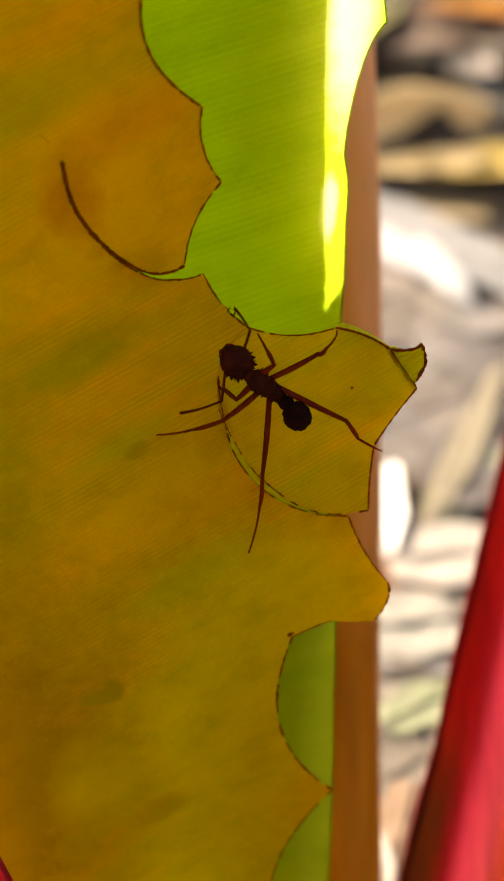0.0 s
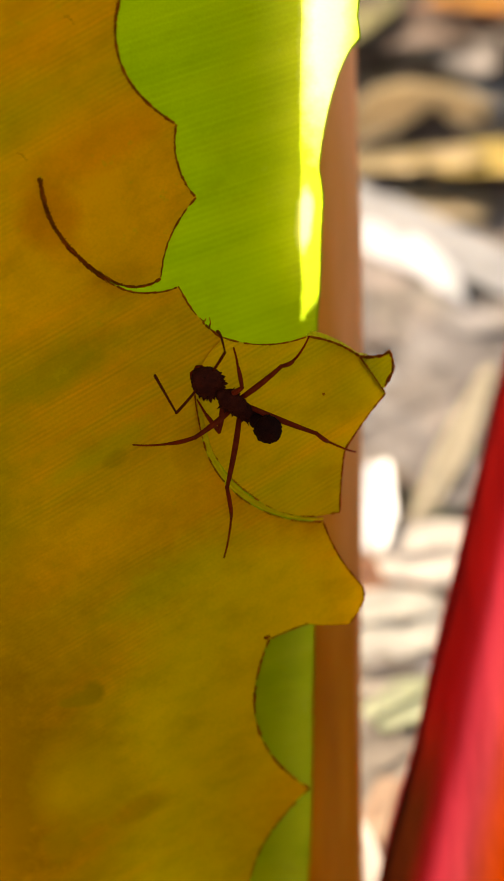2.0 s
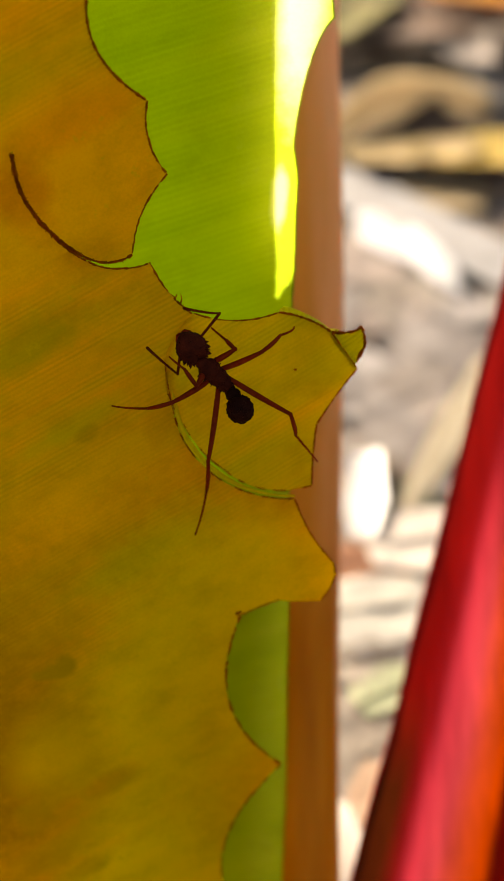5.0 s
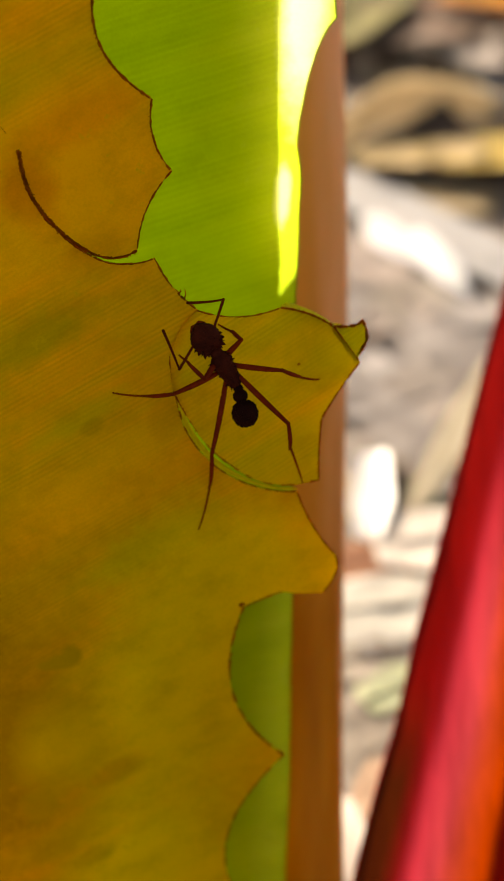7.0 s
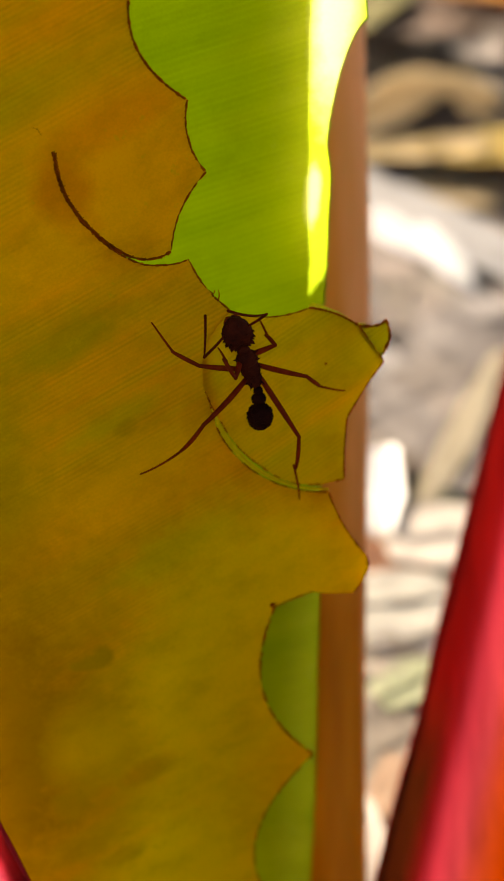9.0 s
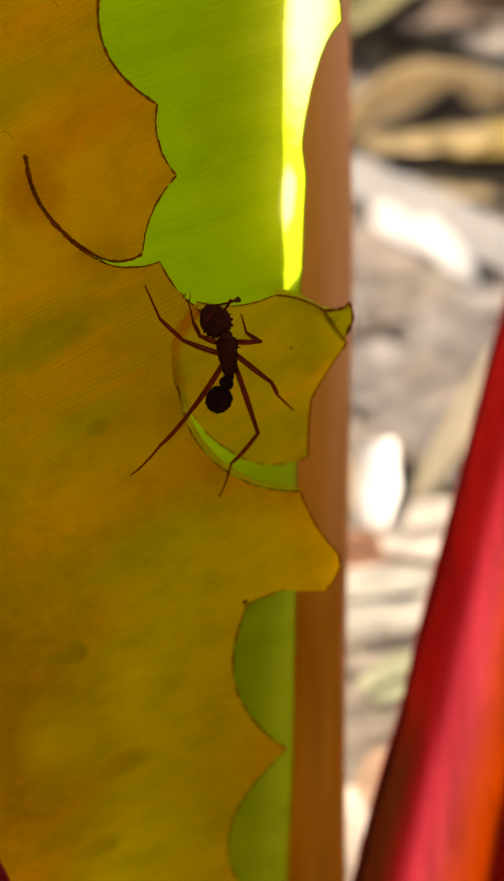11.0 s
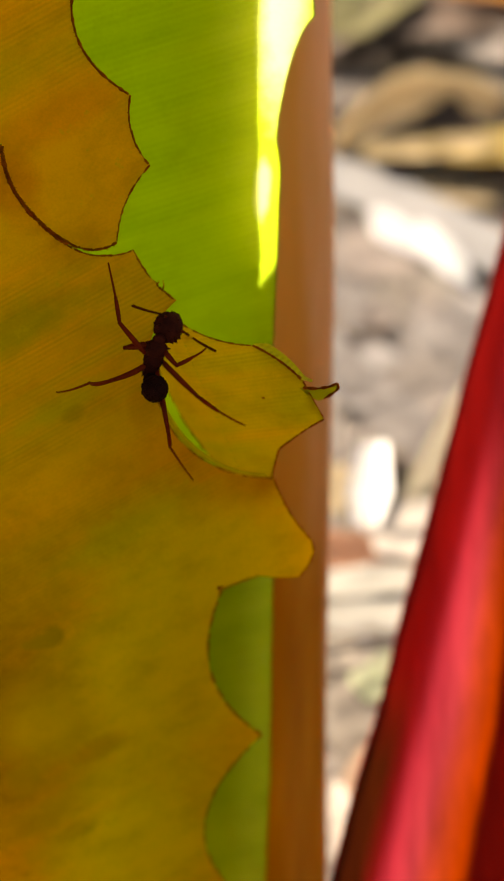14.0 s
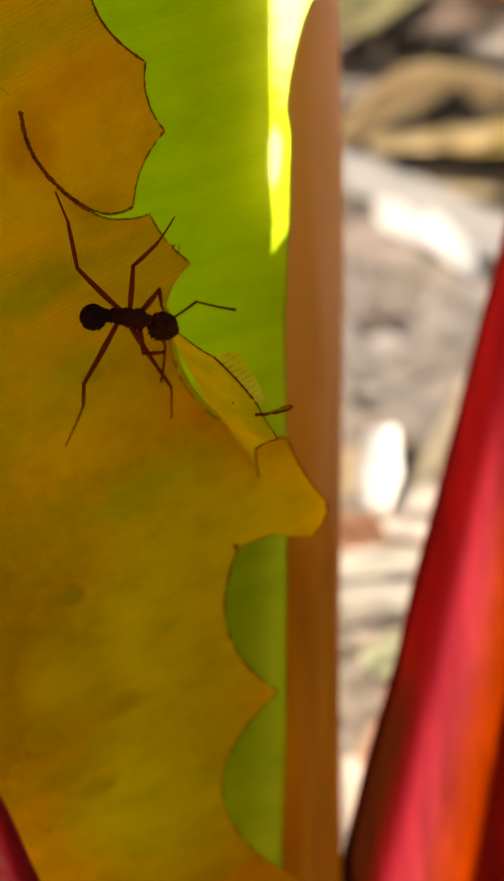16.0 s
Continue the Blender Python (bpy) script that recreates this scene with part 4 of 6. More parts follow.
# ---- the ant ----
def ant_thing():
    ob = thing("ant", LEAF @ mm(0, 0, 1.15), "dark reddish-brown spiny leafcutter ant on the leaf", "ant")
    bm = bmesh.new()

    def knobbly(u):
        return 1 + 0.10 * noise.noise(u * 3.0) + 0.07 * noise.noise(u * 8.0)

    blob(bm, (0.62, 0, 0.10), (0.68, 0.71, 0.54), 24, 18, knobbly)
    blob(bm, (1.22, 0, 0.10), (0.44, 0.44, 0.36), 16, 12)
    blob(bm, (-0.05, 0, 0.02), (0.80, 0.64, 0.48), 22, 16, knobbly)
    blob(bm, (-0.78, 0, -0.05), (0.68, 0.54, 0.44), 20, 14, knobbly)
    for s in (-1, 1):
        for x in (0.72, 0.02, -0.62):
            blob(bm, (x, 0.36 * s, -0.26), (0.24, 0.2, 0.22), 10, 8)
    rng = random.Random(21)
    for _ in range(24):
        u = Vector((rng.gauss(0, 1), rng.gauss(0, 1), abs(rng.gauss(0, 0.7)))).normalized()
        root = Vector((rng.choice((0.6, -0.1, -0.8)) + u.x * 0.50, u.y * 0.50, u.z * 0.44))
        tube(bm, [root, root + u * rng.uniform(0.10, 0.17)], [0.10, 0.03], 5)
    thorax = part("thorax", bm, ANT_HEAD, ob)
    for s in (-1, 1):
        spine(thorax, (0.80, 0.42 * s, 0.2), (0.98, 0.86 * s, 0.48), 0.13, ANT_HEAD)
        spine(thorax, (0.45, 0.45 * s, 0.3), (0.50, 0.82 * s, 0.62), 0.12, ANT_HEAD)
        spine(thorax, (0.0, 0.42 * s, 0.25), (-0.10, 0.72 * s, 0.48), 0.10, ANT_HEAD)
        spine(thorax, (-0.45, 0.36 * s, 0.2), (-0.55, 0.56 * s, 0.40), 0.09, ANT_HEAD)
        spine(thorax, (-0.95, 0.28 * s, 0.2), (-1.30, 0.50 * s, 0.46), 0.10, ANT_HEAD)

    bm = bmesh.new()

    def heart(u):
        # two lobes at the back of the head, narrower towards the jaws
        return (1 + 0.07 * noise.noise(u * 4.0) + 0.04 * noise.noise(u * 9.0)) * (1 - 0.16 * max(0.0, u.x) ** 2 - 0.22 * max(0.0, u.x) * abs(u.y)) * (1 - 0.30 * max(0.0, -u.x) * (1 - min(1.0, abs(u.y) * 2.0)))

    blob(bm, (1.32, 0, 0.05), (1.24, 0.98, 0.74), 36, 26, heart)
    for _ in range(30):
        # rough tubercles
        u = Vector((rng.gauss(-0.2, 1), rng.gauss(0, 1), abs(rng.gauss(0, 0.6)))).normalized()
        k = heart(u)
        root = Vector((1.32 + u.x * 1.22 * k, u.y * 0.96 * k, 0.05 + u.z * 0.71 * k))
        tube(bm, [root, root + u * rng.uniform(0.04, 0.11)], [0.10, 0.03], 5)
    head = part("head", bm, ANT_HEAD, ob)
    for s in (-1, 1):
        spine(head, (0.52, 0.57 * s, 0.25), (0.24, 0.80 * s, 0.42), 0.19, ANT_HEAD)
        spine(head, (0.38, 0.42 * s, 0.20), (0.16, 0.53 * s, 0.36), 0.14, ANT_HEAD)
        spine(head, (0.76, 0.82 * s, 0.10), (0.62, 1.02 * s, 0.22), 0.16, ANT_HEAD)
        spine(head, (0.72, 0.64 * s, 0.42), (0.55, 0.88 * s, 0.78), 0.10, ANT_HEAD)
        spine(head, (1.05, 0.86 * s, 0.20), (0.97, 1.10 * s, 0.30), 0.12, ANT_HEAD)
        spine(head, (1.45, 0.79 * s, 0.10), (1.46, 1.00 * s, 0.20), 0.10, ANT_HEAD)
        bm = bmesh.new()
        tube(bm, [(1.75, 0.38 * s, -0.15), (2.02, 0.36 * s, -0.32), (2.22, 0.20 * s, -0.45), (2.26, 0.03 * s, -0.5)], [0.25, 0.23, 0.17, 0.06], 8)
        part("mandible", bm, ANT_LEG, head, "reddish toothed jaw")
        bm = bmesh.new()
        blob(bm, (1.25, 0.80 * s, 0.18), (0.15, 0.12, 0.15), 10, 8)
        part("eye", bm, ANT_BODY, head)

    bm = bmesh.new()

    def warty(u):
        return 1 + 0.05 * noise.noise(u * 5.0) + 0.06 * max(0.0, noise.noise(u * 9.0)) + 0.05 * noise.noise(u * 14.0)

    blob(bm, (1.78, 0, 0.0), (0.90, 0.84, 0.80), 40, 30, warty)
    rng = random.Random(12)
    for _ in range(90):
        # blunt warts all over
        u = Vector((rng.gauss(0, 1), rng.gauss(0, 1), rng.gauss(0, 1))).normalized()
        root = Vector((1.78 + u.x * 0.88, u.y * 0.82, u.z * 0.78))
        tube(bm, [root, root + u * 0.05, root + u * rng.uniform(0.06, 0.10)], [0.11, 0.085, 0.04], 5)
    gaster = part("gaster", bm, ANT_BODY, ob)
    bm = bmesh.new()
    blob(bm, (0.12, 0, 0.04), (0.34, 0.33, 0.29), 12, 10)
    blob(bm, (0.62, 0, 0.04), (0.46, 0.50, 0.42), 14, 12)
    part("petiole", bm, ANT_BODY, gaster, "two-knobbed waist")
    return ob, head, gaster


ant, ant_head, ant_gaster = ant_thing()


def segment(name, length, r0, r1, belly, parent, material, bend=0.0, label=""):
    """One limb segment along its x axis."""
    bm = bmesh.new()
    n = 10
    tube(bm, [(length * k / n, 0, bend * length * 4 * (k / n) * (1 - k / n)) for k in range(n + 1)],
         [(r0 + (r1 - r0) * k / n) * (1 + belly * math.sin(math.pi * k / n)) for k in range(n + 1)], 9)
    blob(bm, (0, 0, 0), (r0 * 1.22, r0 * 1.22, r0 * 1.22), 8, 6)
    blob(bm, (length, 0, 0), (r1, r1, r1), 8, 6)
    return part(name, bm, material, parent, label)


def leg(lengths):
    femur = segment("leg", lengths[0], 0.155, 0.12, 0.36, ant, ANT_LEG, 0.055)
    tibia = segment("tibia", lengths[1], 0.115, 0.095, 0.34, femur, ANT_LEG, 0.07)
    tarsus = segment("tarsus", lengths[2], 0.08, 0.05, 0.0, femur, ANT_LEG, 0.11)
    return femur, tibia, tarsus


SPANS = {"1": (2.01, 1.40, 1.21), "2": (3.45, 2.03, 2.20), "3": (4.88, 3.32, 3.01)}
legs = {side + n: leg(SPANS[n]) for n in "123" for side in "lr"}


def antenna():
    scape = segment("antenna", 2.0, 0.08, 0.095, 0.0, ant, ANTENNA, 0.035)
    flagellum = segment("flagellum", 2.6, 0.06, 0.095, 0.0, scape, ANTENNA, 0.13)
    return scape, flagellum


antennae = {"al": antenna(), "ar": antenna()}


def motions():
    walk(fragment, [(0, LEAF @ mm(-0.72, 7.73, -0, -0, -0, -0)), (0.5, LEAF @ mm(-0.75, 7.74, -0.03, 0.9, 0.6, -0.8)), (1, LEAF @ mm(-0.65, 7.6, -0.05, 2.4, 3.5, 0.5)), (1.5, LEAF @ mm(-0.57, 7.6, 0, 2.6, 4.5, 0.5)), (2, LEAF @ mm(-0.68, 7.76, -0.22, 0, 3.7, -0)), (2.5, LEAF @ mm(-0.72, 7.55, 0.02, 1.8, 2.7, 1.4)), (3, LEAF @ mm(-0.67, 7.66, -0.01, 0.5, 2.7, 0.6)), (3.5, LEAF @ mm(-0.7, 7.63, -0.2, -0.1, -0.1, 0.7)), (4, LEAF @ mm(-0.64, 7.7, -0.05, 0.4, 1.5, 0.3)), (4.5, LEAF @ mm(-0.78, 7.83, 0.02, 1.1, 0.8, -0.1)), (5, LEAF @ mm(-0.7, 7.82, 0.03, 1.7, 4.6, 0.6)), (7.5, LEAF @ mm(-0.77, 7.59, 0.07, 0, 4.1, 2.3)), (8, LEAF @ mm(-0.76, 7.56, -0.19, 0.1, 1.3, 2.8)), (8.5, LEAF @ mm(-0.78, 7.56, -0.31, -2.2, 5.3, 1.6)), (11, LEAF @ mm(-1.1, 8.42, 0.1, 4.1, 14.4, 3)), (11.5, LEAF @ mm(-1.27, 8.26, -0.01, 4.4, 13.7, 2.4)), (12, LEAF @ mm(-1.16, 7.72, -0.03, 6.7, 9.6, 2.3)), (12.5, LEAF @ mm(-0.67, 7.72, 0.28, 1.9, -0.7, -1.9)), (13, LEAF @ mm(-0.65, 7.72, 0.31, 7.1, 4.5, -1.6)), (13.5, LEAF @ mm(-0.76, 7.25, 0.69, 22.6, -21.1, -11.7)), (14, LEAF @ mm(-0.85, 6.64, 0.8, 28.3, -24.9, -13.8)), (14.5, LEAF @ mm(-1.5, 6, 0.71, 32.2, -30, -14.6)), (15, LEAF @ mm(-2.09, 4.93, 0.75, 52.6, -42.1, -28)), (15.5, LEAF @ mm(-2.38, 3.73, 1.02, 71.3, -44.4, -44.7)), (16, LEAF @ mm(-2.82, 4.41, 0.77, 58.5, -44, -32.9))])
    walk(ant, [(0, LEAF @ mm(0.38, 4.32, 1.15, 0, -0, 147.3)), (0.5, LEAF @ mm(0.47, 4.18, 1.15, 0, -0, 146.7)), (1, LEAF @ mm(0.45, 3.99, 1.15, 0, -0, 143.5)), (1.5, LEAF @ mm(0.29, 3.69, 1.15, 0, -0, 143.4)), (2, LEAF @ mm(0.17, 3.71, 1.15, 0, -0, 143.5)), (2.5, LEAF @ mm(0.42, 3.79, 1.15, 0, -0, 145.6)), (3, LEAF @ mm(0.17, 3.78, 1.15, 0, -0, 146.6)), (3.5, LEAF @ mm(0.08, 4.06, 1.15, 0, -0, 145.1)), (4, LEAF @ mm(0.34, 3.75, 1.15, 0, -0, 133)), (4.5, LEAF @ mm(0.49, 3.83, 1.15, 0, -0, 134.6)), (5, LEAF @ mm(0.72, 4.1, 1.15, 0, -0, 139.4)), (7.5, LEAF @ mm(1.18, 4.11, 1.15, 0, -0, 122.8)), (8, LEAF @ mm(0.57, 3.72, 1.15, 0, -0, 125.5)), (8.5, LEAF @ mm(0.45, 3.93, 1.15, 0, -0, 120.5)), (11, LEAF @ mm(0.93, 5.23, 1.15, 0, -0, 99.3)), (11.5, LEAF @ mm(0.79, 5.18, 1.15, 0, -0, 98.7)), (12, LEAF @ mm(0.36, 4.89, 1.15, 0, -0, 91.7)), (12.5, LEAF @ mm(-0.22, 5.09, 1.3, 0, -0, 89.5)), (13, LEAF @ mm(0.09, 5.46, 1.45, 0, -0, 90.3)), (13.5, LEAF @ mm(-1.21, 4.34, 1.95, 0, -0, 80.6)), (14, LEAF @ mm(-2.18, 4.24, 1.95, 0, -0, 76)), (14.5, LEAF @ mm(-3.01, 3.59, 1.95, 0, -0, 69.5)), (15, LEAF @ mm(-4.73, 3.25, 1.95, 0, -0, 33.1)), (15.5, LEAF @ mm(-4.88, 3.33, 1.95, 0, -0, 3.5)), (16, LEAF @ mm(-4.9, 4.27, 1.95, -0, -0, -7.3))])
    walk(ant_head, [(0, mm(1.21, 0, 0.12, 0, 5.3, -11.6)), (0.5, mm(1.21, 0, 0.12, 0, 4.5, -10.3)), (1, mm(1.21, 0, 0.12, 0, 4.8, -8.9)), (1.5, mm(1.21, -0, 0.12, 0, 5.4, -13.6)), (2, mm(1.21, 0, 0.12, 0, 5.3, -2.6)), (2.5, mm(1.21, 0, 0.12, 0, 4.4, -10.5)), (3, mm(1.21, -0, 0.12, 0, 4.7, -22.1)), (3.5, mm(1.21, 0, 0.12, 0, 4.4, -18)), (4, mm(1.21, 0, 0.12, 0, 4.5, -6.6)), (4.5, mm(1.21, 0, 0.12, 0, 4.2, -7.2)), (5, mm(1.21, 0, 0.12, 0, 3.8, -12.2)), (7.5, mm(1.21, 0, 0.12, 0, 4.6, 5.6)), (8, mm(1.21, 0, 0.12, 0, 4.5, -3.2)), (8.5, mm(1.21, -0, 0.12, 0, 4.3, -5)), (11, mm(1.21, -0, 0.12, 0, 18, 27.6)), (11.5, mm(1.21, 0, 0.12, 0, 18, 20.3)), (12, mm(1.21, -0, 0.12, 0, 24, 11.9)), (12.5, mm(1.21, 0, 0.12, 0, 24, 8)), (13, mm(1.21, 0, 0.12, 0, 24, 10.2)), (13.5, mm(1.21, 0, 0.12, 0, 36, -19.4)), (14, mm(1.21, -0, 0.12, 0, 36, -25.6)), (14.5, mm(1.21, 0, 0.12, 0, 34, -30.7)), (15, mm(1.21, -0, 0.12, 0, 20, -19.1)), (15.5, mm(1.21, 0, 0.12, 0, 16, -18.1)), (16, mm(1.21, -0, 0.12, 0, 16, -14.5))])
    walk(ant_gaster, [(0, mm(-1.21, 0, -0.05, 0, -49, 163.5)), (0.5, mm(-1.21, 0, -0.05, 0, -54.2, 159.2)), (1, mm(-1.21, 0, -0.05, 0, -49.1, 165.1)), (1.5, mm(-1.21, -0, -0.05, 0, -52.5, 179.9)), (2, mm(-1.21, 0, -0.05, 0, -60.5, -171.1)), (2.5, mm(-1.21, 0, -0.05, 0, -71.2, 169.5)), (3, mm(-1.21, 0, -0.05, 0, -35, 162.7)), (3.5, mm(-1.21, 0, -0.05, 0, 6.2, 170.2)), (4, mm(-1.21, 0, -0.05, 0, -49, -163.4)), (4.5, mm(-1.21, 0, -0.05, 0, 5.7, 175.6)), (5, mm(-1.21, 0, -0.05, 0, -49.7, 155.4)), (7.5, mm(-1.42, 0, -0.05, 0, -14.6, 163)), (8, mm(-1.21, -0, -0.05, 0, -16.6, 163.4)), (8.5, mm(-1.55, 0, -0.05, 0, -6, 164)), (11, mm(-1.35, 0, -0.05, 0, -8, 148)), (11.5, mm(-1.45, 0, -0.05, 0, -8, 144)), (12, mm(-1.21, 0, -0.05, 0, -8.7, 149.3)), (12.5, mm(-1.21, 0, -0.05, 0, -48.9, 143.8)), (13, mm(-1.21, -0, -0.05, 0, -46.8, 133.6)), (13.5, mm(-1.21, 0, -0.05, 0, -81, 115.7)), (14, mm(-1.21, 0, -0.05, 0, -72, -132.4)), (14.5, mm(-1.21, 0, -0.05, 0, -74.9, -135.2)), (15, mm(-1.21, 0, -0.05, 0, -54.3, -167)), (15.5, mm(-1.21, 0, -0.05, 0, -63.2, 176.4)), (16, mm(-1.21, 0, -0.05, 0, -49.8, -174.3))])
    walk(legs['l1'][0], [(0, mm(0.72, 0.36, -0.28, 0, -47.7, 61.4)), (0.5, mm(0.72, 0.36, -0.28, 0, -63.4, 64.3)), (1, mm(0.72, 0.36, -0.28, 0, -57.7, 79.8)), (1.5, mm(0.72, 0.36, -0.28, 0, -61.9, 71.7)), (2, mm(0.72, 0.36, -0.28, 0, -35.3, 112.6)), (2.5, mm(0.72, 0.36, -0.28, 0, -61.5, 108.7)), (3, mm(0.72, 0.36, -0.28, 0, -13.4, 95.5)), (3.5, mm(0.72, 0.36, -0.28, 0, -43.6, 73.3)), (4, mm(0.72, 0.36, -0.28, 0, -40.8, 90.5)), (4.5, mm(0.72, 0.36, -0.28, 0, -49.7, 89.6)), (5, mm(0.72, 0.36, -0.28, 0, -65.1, 78.2)), (7.5, mm(0.72, 0.36, -0.28, 0, -53.5, 97.5)), (8, mm(0.72, 0.36, -0.28, 0, -59.4, 103.7)), (8.5, mm(0.72, 0.36, -0.28, 0, -62, 134.8)), (11, mm(0.72, 0.36, -0.28, 0, -34.9, 55.8)), (11.5, mm(0.72, 0.36, -0.28, 0, -30.3, 57.5)), (12, mm(0.72, 0.36, -0.28, 0, -46.5, 56.9)), (12.5, mm(0.72, 0.36, -0.28, 0, -68.1, 80.3)), (13, mm(0.72, 0.36, -0.28, 0, -50.5, 82.1)), (13.5, mm(0.72, 0.36, -0.28, 0, -56, 76.1)), (14, mm(0.72, 0.36, -0.28, 0, -30.8, 103.7)), (14.5, mm(0.72, 0.36, -0.28, 0, -23.7, 95.8)), (15, mm(0.72, 0.36, -0.28, 0, -20.5, 91)), (15.5, mm(0.72, 0.36, -0.28, 0, 3, 42.9)), (16, mm(0.72, 0.36, -0.28, 0, 3.3, 59.3))])
    walk(legs['l1'][1], [(0, mm(2.01, 0, 0, -86.2, 48.8, -137.4)), (0.5, mm(2.01, 0, -0, -95, 43.7, -128.6)), (1, mm(2.01, -0, -0, -65.7, 23, -117.7)), (1.5, mm(2.01, 0, -0, -81.7, 30.5, -134.6)), (2, mm(2.01, 0, 0, -27.4, 4.9, -135.8)), (2.5, mm(2.01, -0, 0, -59.1, 9.7, -136.1)), (3, mm(2.01, 0, 0, -7.1, 45.6, -163.7)), (3.5, mm(2.01, 0, 0, -36.6, 29.1, -160.1)), (4, mm(2.01, 0, 0, -35.2, 14.7, -139.1)), (4.5, mm(2.01, -0, 0, -44.2, 12.4, -139.9)), (5, mm(2.01, 0, -0, -70.9, 16.3, -127.6)), (7.5, mm(2.01, -0, 0, -57.2, 18.3, -104)), (8, mm(2.01, 0, 0, -55.9, -3.6, -114.6)), (8.5, mm(2.01, 0, 0, -51.8, -17.4, -122.1)), (11, mm(2.01, 0, -0, -87.4, 69.4, -119.8)), (11.5, mm(2.01, -0, -0, -28.8, 41.6, -61.5)), (12, mm(2.01, 0, 0, -62.9, 61.4, -86.4)), (12.5, mm(2.01, 0, 0, -107.7, 47.2, -133.4)), (13, mm(2.01, 0, 0, -58, 36.6, -93.7)), (13.5, mm(2.01, 0, 0, -58.3, 24.6, -158.6)), (14, mm(2.01, -0, 0, -2.1, 28, -177.9)), (14.5, mm(2.01, 0, 0, -5.9, 18.5, -168.9)), (15, mm(2.01, -0, -0, -20.4, 22.7, -122.8)), (15.5, mm(2.01, -0, -0, 3, -7.6, -101.4)), (16, mm(2.01, 0, 0, 3.1, -44.9, -139.5))])
    walk(legs['l1'][2], [(0, mm(1.33, -0.62, -1.05, 121.7, 46.3, 171.8)), (0.5, mm(1.38, -0.79, -0.97, 164.2, 36.8, 176.8)), (1, mm(1.41, -1.14, -0.55, -164.4, 39.4, -177.7)), (1.5, mm(1.16, -0.86, -0.71, -130.8, 39.1, -166.6)), (2, mm(1.01, -0.97, -0.12, -26.7, 20.8, -149.4)), (2.5, mm(1.01, -0.96, -0.24, -60.2, 1.3, -110.6)), (3, mm(1.07, -0.28, -1, -11.9, -36.2, -128.1)), (3.5, mm(0.86, -0.42, -0.68, -42.9, 31.8, -158)), (4, mm(0.98, -0.89, -0.36, -25.5, 38, -171.7)), (4.5, mm(0.96, -0.88, -0.3, -75.5, 39.6, -176.6)), (5, mm(1.19, -1.06, -0.39, -70.6, 22.8, -102.7)), (7.5, mm(1.69, -1.29, -0.44, -86.5, 37.5, -158.1)), (8, mm(1.43, -1.27, 0.09, -58.3, 19.2, -155.2)), (8.5, mm(1.3, -1.13, 0.42, -45.9, 7.6, -155.2)), (11, mm(1.76, -0.43, -1.31, -30.4, 30.4, -60.7)), (11.5, mm(2.51, -0.92, -0.93, -49.1, 54.2, -100.7)), (12, mm(2.05, -0.67, -1.23, -47.1, 47.4, -71.3)), (12.5, mm(1.35, -0.69, -1.03, -73.7, 18.5, -109.2)), (13, mm(1.93, -1.12, -0.84, -76.3, 40, -135.8)), (13.5, mm(0.82, -0.47, -0.58, -34.2, 8.8, -159.1)), (14, mm(0.77, -0.05, -0.66, -0.6, 8.9, -179.1)), (14.5, mm(0.7, -0.26, -0.44, -3.9, 22, -173.1)), (15, mm(1.31, -1.09, -0.54, -20.2, -5.8, -100.7)), (15.5, mm(1.73, -1.36, 0.19, 2.4, 41.3, -141.6)), (16, mm(1.25, -0.64, 0.99, 10.2, 72.6, -102))])
    walk(legs['l2'][0], [(0, mm(0.02, 0.4, -0.3, 0, -30.4, 62.5)), (0.5, mm(0.02, 0.4, -0.3, 0, -24.1, 58.4)), (1, mm(0.02, 0.4, -0.3, 0, -23.9, 63.5)), (1.5, mm(0.02, 0.4, -0.3, 0, -32.9, 64)), (2, mm(0.02, 0.4, -0.3, 0, -34.3, 63.5)), (2.5, mm(0.02, 0.4, -0.3, 0, -28.1, 60.5)), (3, mm(0.02, 0.4, -0.3, 0, -35.7, 63.1)), (3.5, mm(0.02, 0.4, -0.3, 0, -36, 57.4)), (4, mm(0.02, 0.4, -0.3, 0, -39.3, 67.8)), (4.5, mm(0.02, 0.4, -0.3, 0, -39.4, 66.2)), (5, mm(0.02, 0.4, -0.3, 0, -35.9, 62)), (7.5, mm(0.02, 0.4, -0.3, 0, -14.4, 80.5)), (8, mm(0.02, 0.4, -0.3, 0, -40.6, 72.2)), (8.5, mm(0.02, 0.4, -0.3, 0, -26.7, 57.7)), (11, mm(0.02, 0.4, -0.3, 0, -30.9, 56.6)), (11.5, mm(0.02, 0.4, -0.3, 0, -34.4, 58.9)), (12, mm(0.02, 0.4, -0.3, 0, -26.6, 61.1)), (12.5, mm(0.02, 0.4, -0.3, 0, -52.7, 69.3)), (13, mm(0.02, 0.4, -0.3, 0, -21.3, 57.1)), (13.5, mm(0.02, 0.4, -0.3, 0, -21.3, 54)), (14, mm(0.02, 0.4, -0.3, 0, -28, 53.2)), (14.5, mm(0.02, 0.4, -0.3, 0, -36.5, 56.1)), (15, mm(0.02, 0.4, -0.3, 0, -21, 78.5)), (15.5, mm(0.02, 0.4, -0.3, 0, -14.4, 110.5)), (16, mm(0.02, 0.4, -0.3, 0, -24.3, 95.8))])
